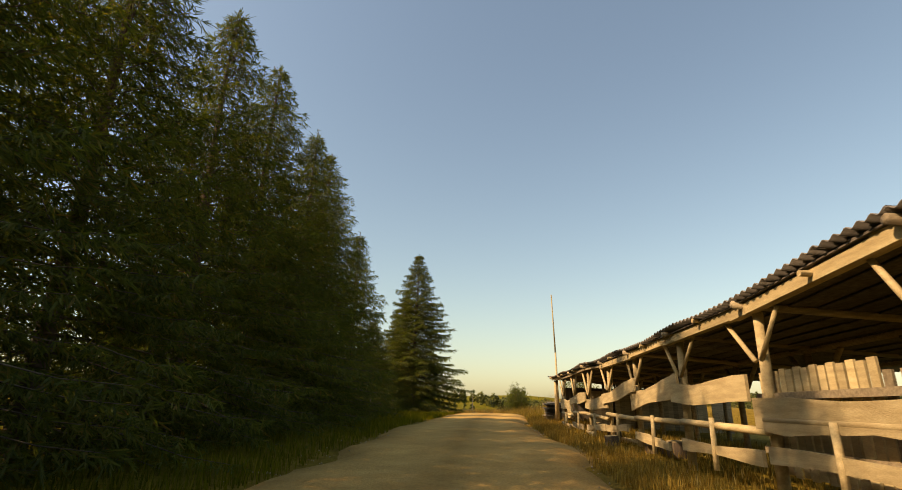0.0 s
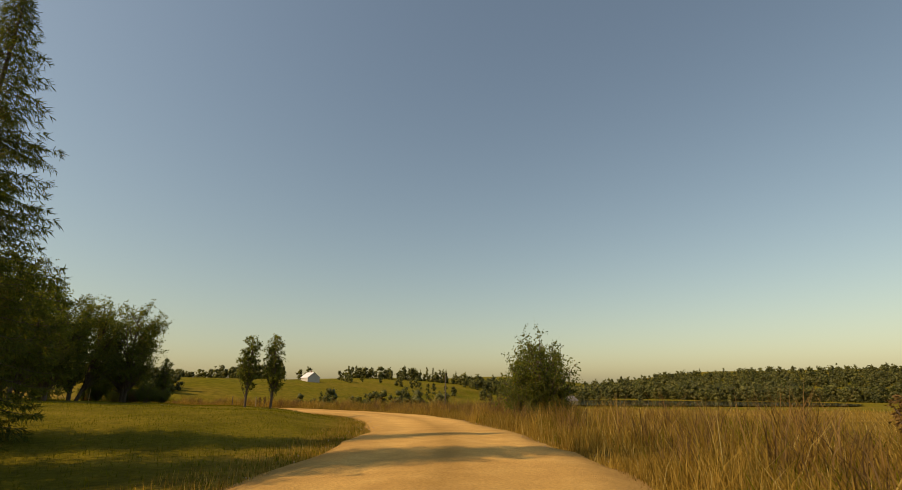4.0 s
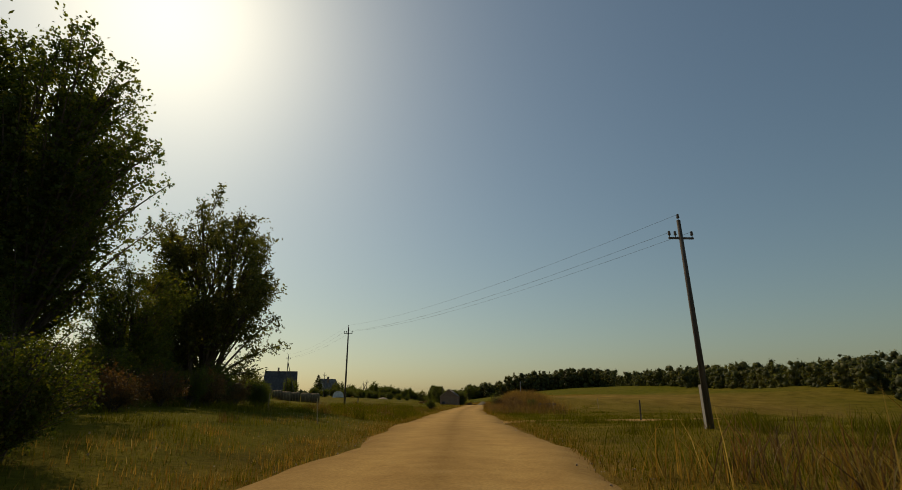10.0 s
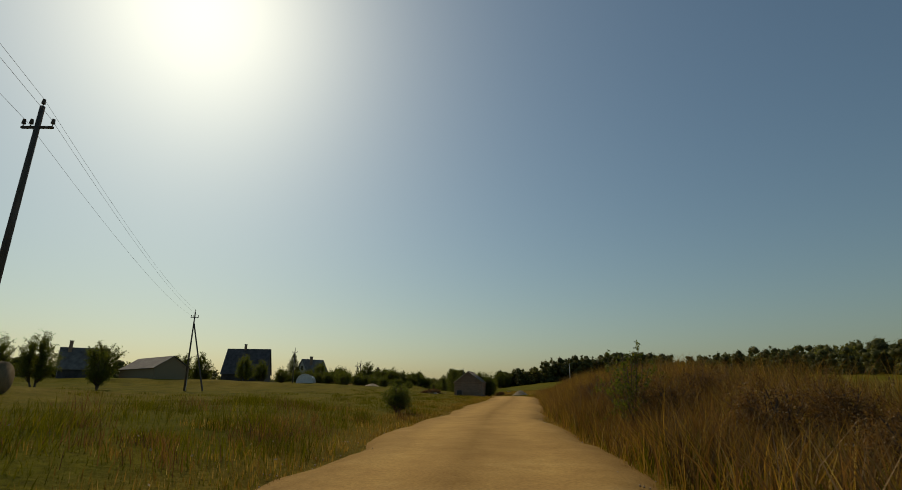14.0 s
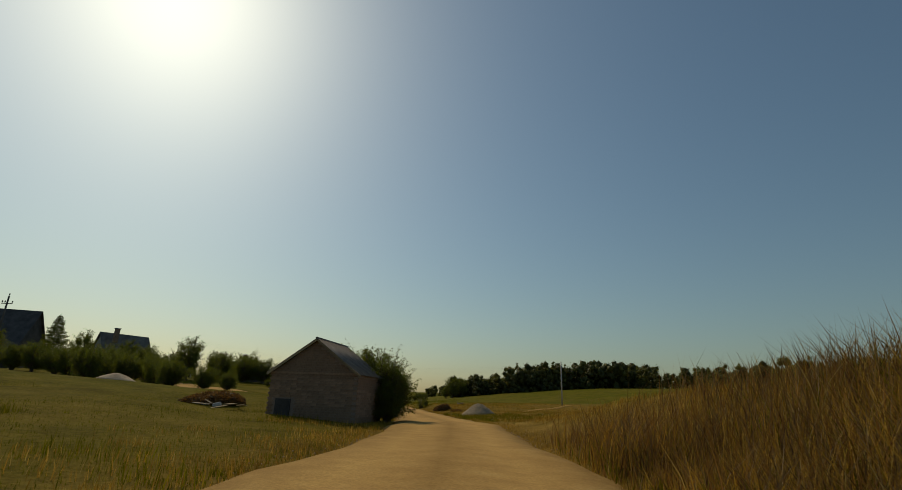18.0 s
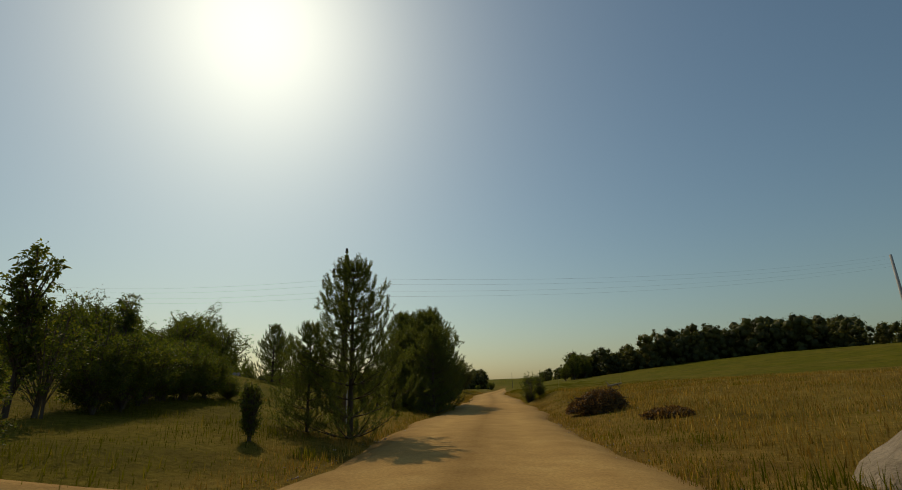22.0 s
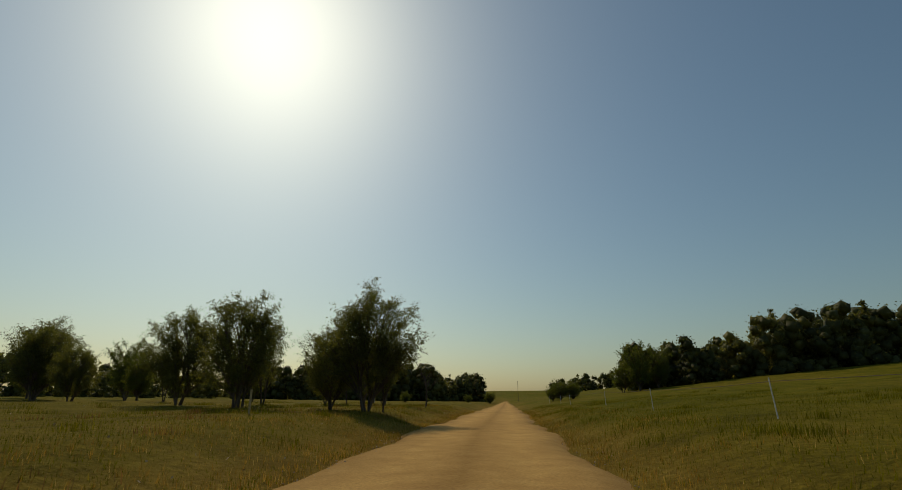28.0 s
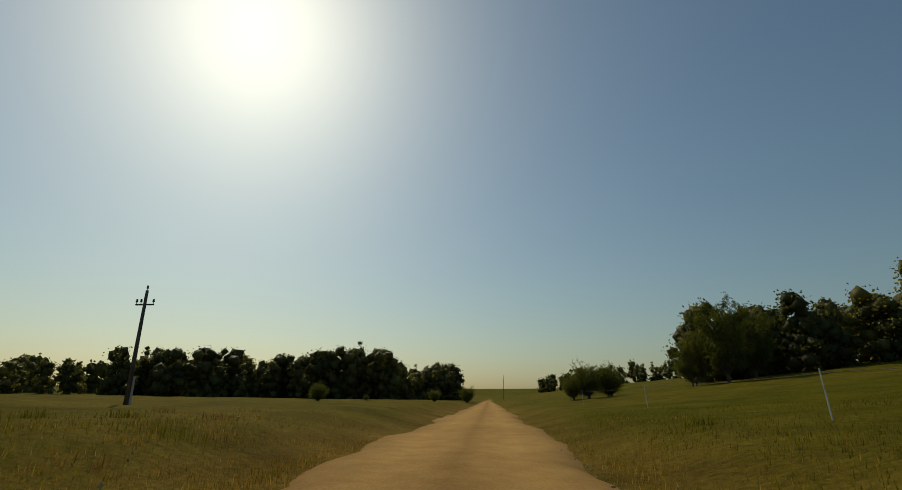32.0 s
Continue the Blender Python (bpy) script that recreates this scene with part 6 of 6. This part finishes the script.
bmesh.ops.subdivide_edges(bm, edges=bm.edges[:], cuts=7, use_grid_fill=True)
for v in bm.verts:
    q = noise.noise_vector(v.co * 2.6) * 0.10 + noise.noise_vector(v.co * 7.0) * 0.035
    top = max(0.0, v.co.z - 0.5)
    v.co.x = v.co.x * (1 - 0.25 * top) + q.x
    v.co.y = v.co.y * (1 - 0.3 * top) + q.y
    v.co.z = max(0.0, v.co.z + q.z * (v.co.z > 0.1))
part("foil_skin", bm, M_FOIL, bag)
part("tie", one_beam((-0.25, -0.36, 0.85), (0.22, -0.33, 1.0), 0.03, sides=6), M_POLE, bag, "dark tie cord")

# ------------------------------------------------------------------ the cattle shed
SHED = pose(28.3, 6.1, 0.36, 0, 0, 20.0) @ Matrix.Diagonal((1, 1, 0.88, 1))  # local -x runs back along the road, -y away from it
shed = thing("cattle_shed", SHED, "long open cattle shed of rough poles under a corrugated roof", "shed")
LEN, DEEP = 31.0, 5.2
rng_s = random.Random(5)


def sag(x):
    return float(np.interp(-x, [0, 4, 8, 14, 20, 24, 31], [-0.1, -0.15, -0.26, -0.26, -0.34, -0.04, 0.1])) + 0.05 * math.sin(x * 0.55) + 0.04 * math.sin(x * 1.3 + 1)


BAYS = 11
STEP = 3.0
for k in range(BAYS):
    x = -k * STEP - 0.25
    e = 2.72 + sag(x)
    lean_x = rng_s.uniform(-0.12, 0.12)
    part("post", one_beam((x, 0, -0.3), (x + lean_x, 0, e), rng_s.uniform(0.13, 0.18), sides=9, taper=0.85), M_PALE, shed, smooth=True)
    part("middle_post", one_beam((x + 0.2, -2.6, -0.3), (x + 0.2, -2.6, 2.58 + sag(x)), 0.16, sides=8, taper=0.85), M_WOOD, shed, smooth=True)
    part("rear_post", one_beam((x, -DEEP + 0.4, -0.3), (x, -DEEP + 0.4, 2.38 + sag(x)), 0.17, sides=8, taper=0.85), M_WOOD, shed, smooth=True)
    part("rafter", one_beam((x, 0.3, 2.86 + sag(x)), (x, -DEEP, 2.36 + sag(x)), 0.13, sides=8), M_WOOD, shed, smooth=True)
    if k:
        for dx in (-1, 1):
            part("brace", one_beam((x + dx * 0.08, 0.05, rng_s.uniform(1.4, 1.7)), (x + dx * rng_s.uniform(0.6, 0.95), 0.05, e - 0.04), rng_s.uniform(0.07, 0.1), sides=7, taper=0.85), M_PALE, shed, smooth=True)
            part("rear_brace", one_beam((x, -2.6, 1.3), (x + dx * 0.8, -2.6, 2.5 + sag(x)), 0.1, sides=6), M_WOOD, shed, smooth=True)
    if k > 1:
        ob = part("slab_rail", slab(rng_s.uniform(2.8, 3.6), rng_s.uniform(0.34, 0.46), 0.045, 40 + k), M_PALE, shed, "pale rough-sawn slab with wavy edges")
        ob.matrix_local = pose(x + 3.1, 0.16 + 0.05 * (k % 2), (1.2 if k < 8 else 0.92) + rng_s.uniform(-0.12, 0.12), 0, rng_s.uniform(-6, 6), 0)
        part("pole_rail", one_beam((x + 2.9, 0.13, 0.72 + rng_s.uniform(-.1, .08)), (x - 0.1, 0.13, 0.72 + rng_s.uniform(-.1, .08)), 0.13, sides=8), M_PALE, shed, smooth=True)
        ob = part("low_slab", slab(rng_s.uniform(2.0, 2.9), 0.2, 0.05, 70 + k, 0.03), M_PALE, shed)
        ob.matrix_local = pose(x + 2.8, 0.2, 0.32 + rng_s.uniform(-0.08, 0.08), 0, rng_s.uniform(-4, 4), 0)
        part("prop", one_beam((x + 1.4, 0.24, -0.1), (x + 1.45, 0.2, 0.8), 0.09, sides=7), M_PALE, shed, smooth=True)
for y, z in ((-DEEP + 0.4, 2.4), (-2.6, 2.58)):
    for k in range(BAYS - 1):
        x0, x1 = -k * STEP + 0.2, -(k + 1) * STEP - 0.3
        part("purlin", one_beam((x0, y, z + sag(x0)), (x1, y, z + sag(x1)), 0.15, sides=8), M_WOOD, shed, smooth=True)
for k in range(0, BAYS - 1):
    x0, x1 = -k * STEP + 0.15, -(k + 1) * STEP - 0.35
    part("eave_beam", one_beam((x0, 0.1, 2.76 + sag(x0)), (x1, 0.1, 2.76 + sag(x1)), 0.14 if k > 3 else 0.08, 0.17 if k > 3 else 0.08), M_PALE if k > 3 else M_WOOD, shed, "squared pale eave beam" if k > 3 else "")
sheet = corrugated("shed_sheet", 1.12, 3.25)
pit = math.atan2(0.5, DEEP + 0.6)
for k in range(29):
    for row in range(2):
        x = 0.55 - (k + 1) * 1.08
        ob = part("roof_sheet", sheet, None, shed)
        y_hi = 0.3 - row * 2.85
        ob.matrix_local = pose(x, y_hi, 2.925 + sag(x + 1.12) - (0.3 - y_hi) * math.tan(pit) + 0.03 * (row == 0) + rng_s.uniform(0, 0.02)) @ Matrix.Rotation(math.pi, 4, "Z") @ Matrix.Translation((-1.12, 0, 0)) @ pose(0, 0, 0, -math.degrees(pit), math.degrees(math.atan((sag(x + 1.12) - sag(x)) / 1.12)) + rng_s.uniform(-0.3, 0.3), 0)
# boards under the roof, dark pole colour put in for the shade there
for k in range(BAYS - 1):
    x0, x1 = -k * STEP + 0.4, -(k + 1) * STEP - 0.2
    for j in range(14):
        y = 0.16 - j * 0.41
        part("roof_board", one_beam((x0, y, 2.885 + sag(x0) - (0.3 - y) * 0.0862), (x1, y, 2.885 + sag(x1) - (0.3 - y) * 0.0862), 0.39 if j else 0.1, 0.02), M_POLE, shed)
for k in range(10):
    part("roof_pole_end", one_beam((-k * 3.1 - 1.2, 0.0, 2.86 + sag(-k * 3.1)), (-k * 3.1 - 1.2, 0.3, 2.87 + sag(-k * 3.1)), 0.09, sides=8), M_PALE, shed)
# the closed end bay
for k in range(26):
    part("wall_board", box(bmesh.new(), (0.2, 0.03, 1.9 + 0.08 * (k % 3)), (-0.2 - k * 0.215, -DEEP + 0.42, 0.95)), M_WOOD, shed)
for k in range(30):
    part("end_board", box(bmesh.new(), (0.03, 0.2, 1.8), (-6.0, -0.6 - k * 0.2, 0.9)), M_WOOD, shed) if k % 5 else None
for k in range(9):
    part("slat", box(bmesh.new(), (0.14, 0.03, 1.05), (-0.45 - k * 0.19, -0.55, 0.95), (0, rng_s.uniform(-3, 3), 0)), M_PALE, shed)
for z in (0.5, 1.4):
    part("slat_rail", one_beam((-0.2, -0.5, z), (-2.4, -0.5, z + 0.03), 0.05, 0.1), M_PALE, shed)
for k in range(5):
    part("gate_board", box(bmesh.new(), (0.17, 0.04, 1.0), (-2.0 - k * 0.185, -0.15, 0.55), (0, 2, 0)), M_PALE, shed)
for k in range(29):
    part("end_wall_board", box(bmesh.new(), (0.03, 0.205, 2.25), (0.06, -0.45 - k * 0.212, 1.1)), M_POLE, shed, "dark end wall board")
# plank fences at the near end
for k in range(14):
    part("fence_plank", box(bmesh.new(), (0.125, 0.03, 1.5 + 0.05 * (k % 2)), (-21.0 - k * 0.165, -0.1, 0.78), (0, rng_s.uniform(-1.5, 1.5), 0)), M_PALE, shed)
for k in range(14):
    part("fence_slat", box(bmesh.new(), (0.12, 0.03, 1.35), (-23.3 - k * 0.24, -0.1, 0.72), (0, rng_s.uniform(-1.5, 1.5), 0)), M_WOOD, shed)
for z in (0.35, 1.15):
    part("fence_rail", one_beam((-20.9, -0.05, z), (-26.7, -0.05, z), 0.06, 0.1), M_WOOD, shed)
# loops of wire that hang under the roof
for x in (-10.2, -11.0):
    cu = bpy.data.curves.new("wire_loop", "CURVE")
    cu.dimensions, cu.bevel_depth = "3D", 0.012
    sp = cu.splines.new("POLY")
    sp.points.add(23)
    for i in range(24):
        t = i / 23 * 2 * math.pi
        sp.points[i].co = (x + 0.16 * math.sin(t), -0.4, 2.2 + 0.45 * math.cos(t), 1)
    cu.materials.append(M_PALE)
    ob = new("wire_loop", cu)
    ob.parent = shed
    tagged(ob, "coil of pale hose")

# mast, stack of sheets and stumps at the shed
mast = thing("wooden_mast", pose(28.6, 6.0, 0.4, 0, -3.5, 0), "tall thin bare wooden mast at the shed's corner", "mast")
part("shaft", one_beam((0, 0, -0.2), (0, 0, 3.9), 0.12, sides=9, taper=0.8), M_PALE, mast, smooth=True)
part("top_shaft", one_beam((0, 0, 3.7), (-0.12, 0.03, 7.1), 0.09, sides=9, taper=0.7), M_PALE, mast, smooth=True)
pile_sheet = corrugated("sheet", 1.12, 1.5, amp=0.012)
pile_sheet.materials[0] = M_OLDSHEET
pile = thing("sheet_stack", pose(29.5, 6.9, gz(29.5, 6.9), 0, 0, 20), "uneven stack of old corrugated roofing sheets", "sheet stack")
for k in range(27):
    ob = part("sheet", pile_sheet, None, pile)
    ob.matrix_local = pose(-0.5 + rng_s.uniform(-0.13, 0.13), -1.5 + rng_s.uniform(-0.15, 0.15), 0.04 + k * 0.037, rng_s.uniform(-1, 1), rng_s.uniform(-1, 1) - 3, rng_s.uniform(-7, 7))
for x, y, r, h in [(20.8, 2.9, 0.19, 0.4), (17.2, 1.9, 0.22, 0.38), (15.2, 1.75, 0.2, 0.3), (13.6, 0.6, 0.22, 0.36), (12.9, 0.1, 0.24, 0.38)]:
    ob = thing("wood_block", pose(x, y, gz(x, y) - 0.05, rng_s.uniform(-5, 5), rng_s.uniform(-5, 5), 0), "grey sawn tree stump lying before the shed", "stump", "stumps by the shed")
    part("bole", one_beam((0, 0, 0), (0, 0, h), r * 2, sides=14, taper=0.94), M_BARK, ob, smooth=False)
    part("cut_face", one_beam((0, 0, h), (0, 0, h + 0.012), r * 1.8, sides=14), M_PALE, ob, "pale sawn face")
for k, (x, y, tn) in enumerate([(23.8, 4.5, 30), (15.8, 1.3, 22), (19.0, 2.9, 16)]):
    ob = thing("loose_log", pose(x, y, gz(x, y), 0, 0, tn), "pale loose log lying on the grass", "log", "logs by the shed")
    part("bole", one_beam((-0.8, 0, 0.09), (0.8, 0, 0.11), 0.17, sides=9, taper=0.8), M_PALE, ob, smooth=True)
# pinkish bricks of the barn, proud of the mortar
brick_rng = random.Random(12)
brick_me = bm_mesh("brick", box(bmesh.new(), (0.262, 0.03, 0.098), (0, 0, 0), bevel=0.006), M_BRICKISH)
half_me = bm_mesh("brick", box(bmesh.new(), (0.126, 0.03, 0.098), (0, 0, 0), bevel=0.006), M_BRICKISH)


def barn_bricks():
    """Places of the bricks on the gable and on the wall beside the road: matrix, half or whole, and the wall."""
    spots = []
    rows = int((BR - 0.1 + 0.3) / 0.11)
    for r in range(rows):
        z = -0.28 + r * 0.11
        lim = BW / 2 if z < BE else (BW / 2) * (BR - z - 0.1) / (BR - BE)
        x = -lim + (0.067 if r % 2 else 0.135)
        while x < lim - 0.06:
            hole = abs(x + BW / 2 - 0.75) < 0.5 and -0.1 < z < 0.98
            if not hole and x + 0.12 < lim:
                spots.append((pose(x, -0.006 - brick_rng.uniform(0, 0.006), z), False, z))
            x += 0.274
        if z < BE - 0.08:
            y = 0.067 if r % 2 else 0.135
            while y < BD - 0.1:
                spots.append((pose(BW / 2 + 0.006 + brick_rng.uniform(0, 0.006), y, z, 0, 0, 90), False, z + 0.5))
                y += 0.274
    return spots


spots = sorted(barn_bricks(), key=lambda q: abs(q[2] - 1.3))
for m, half, _ in spots[:300]:
    ob = part("brick", half_me if half else brick_me, None, barn)
    ob.matrix_local = m
rest = bmesh.new()
for m, half, _ in spots[300:]:
    bmesh.ops.create_cube(rest, size=1.0, matrix=m @ Matrix.Diagonal((0.262, 0.03, 0.098, 1)))
ob = part("brickwork", rest, M_BRICKISH, barn, "further courses of pinkish brick")
tagged(ob, "further courses of pinkish brick", kind="stuff")
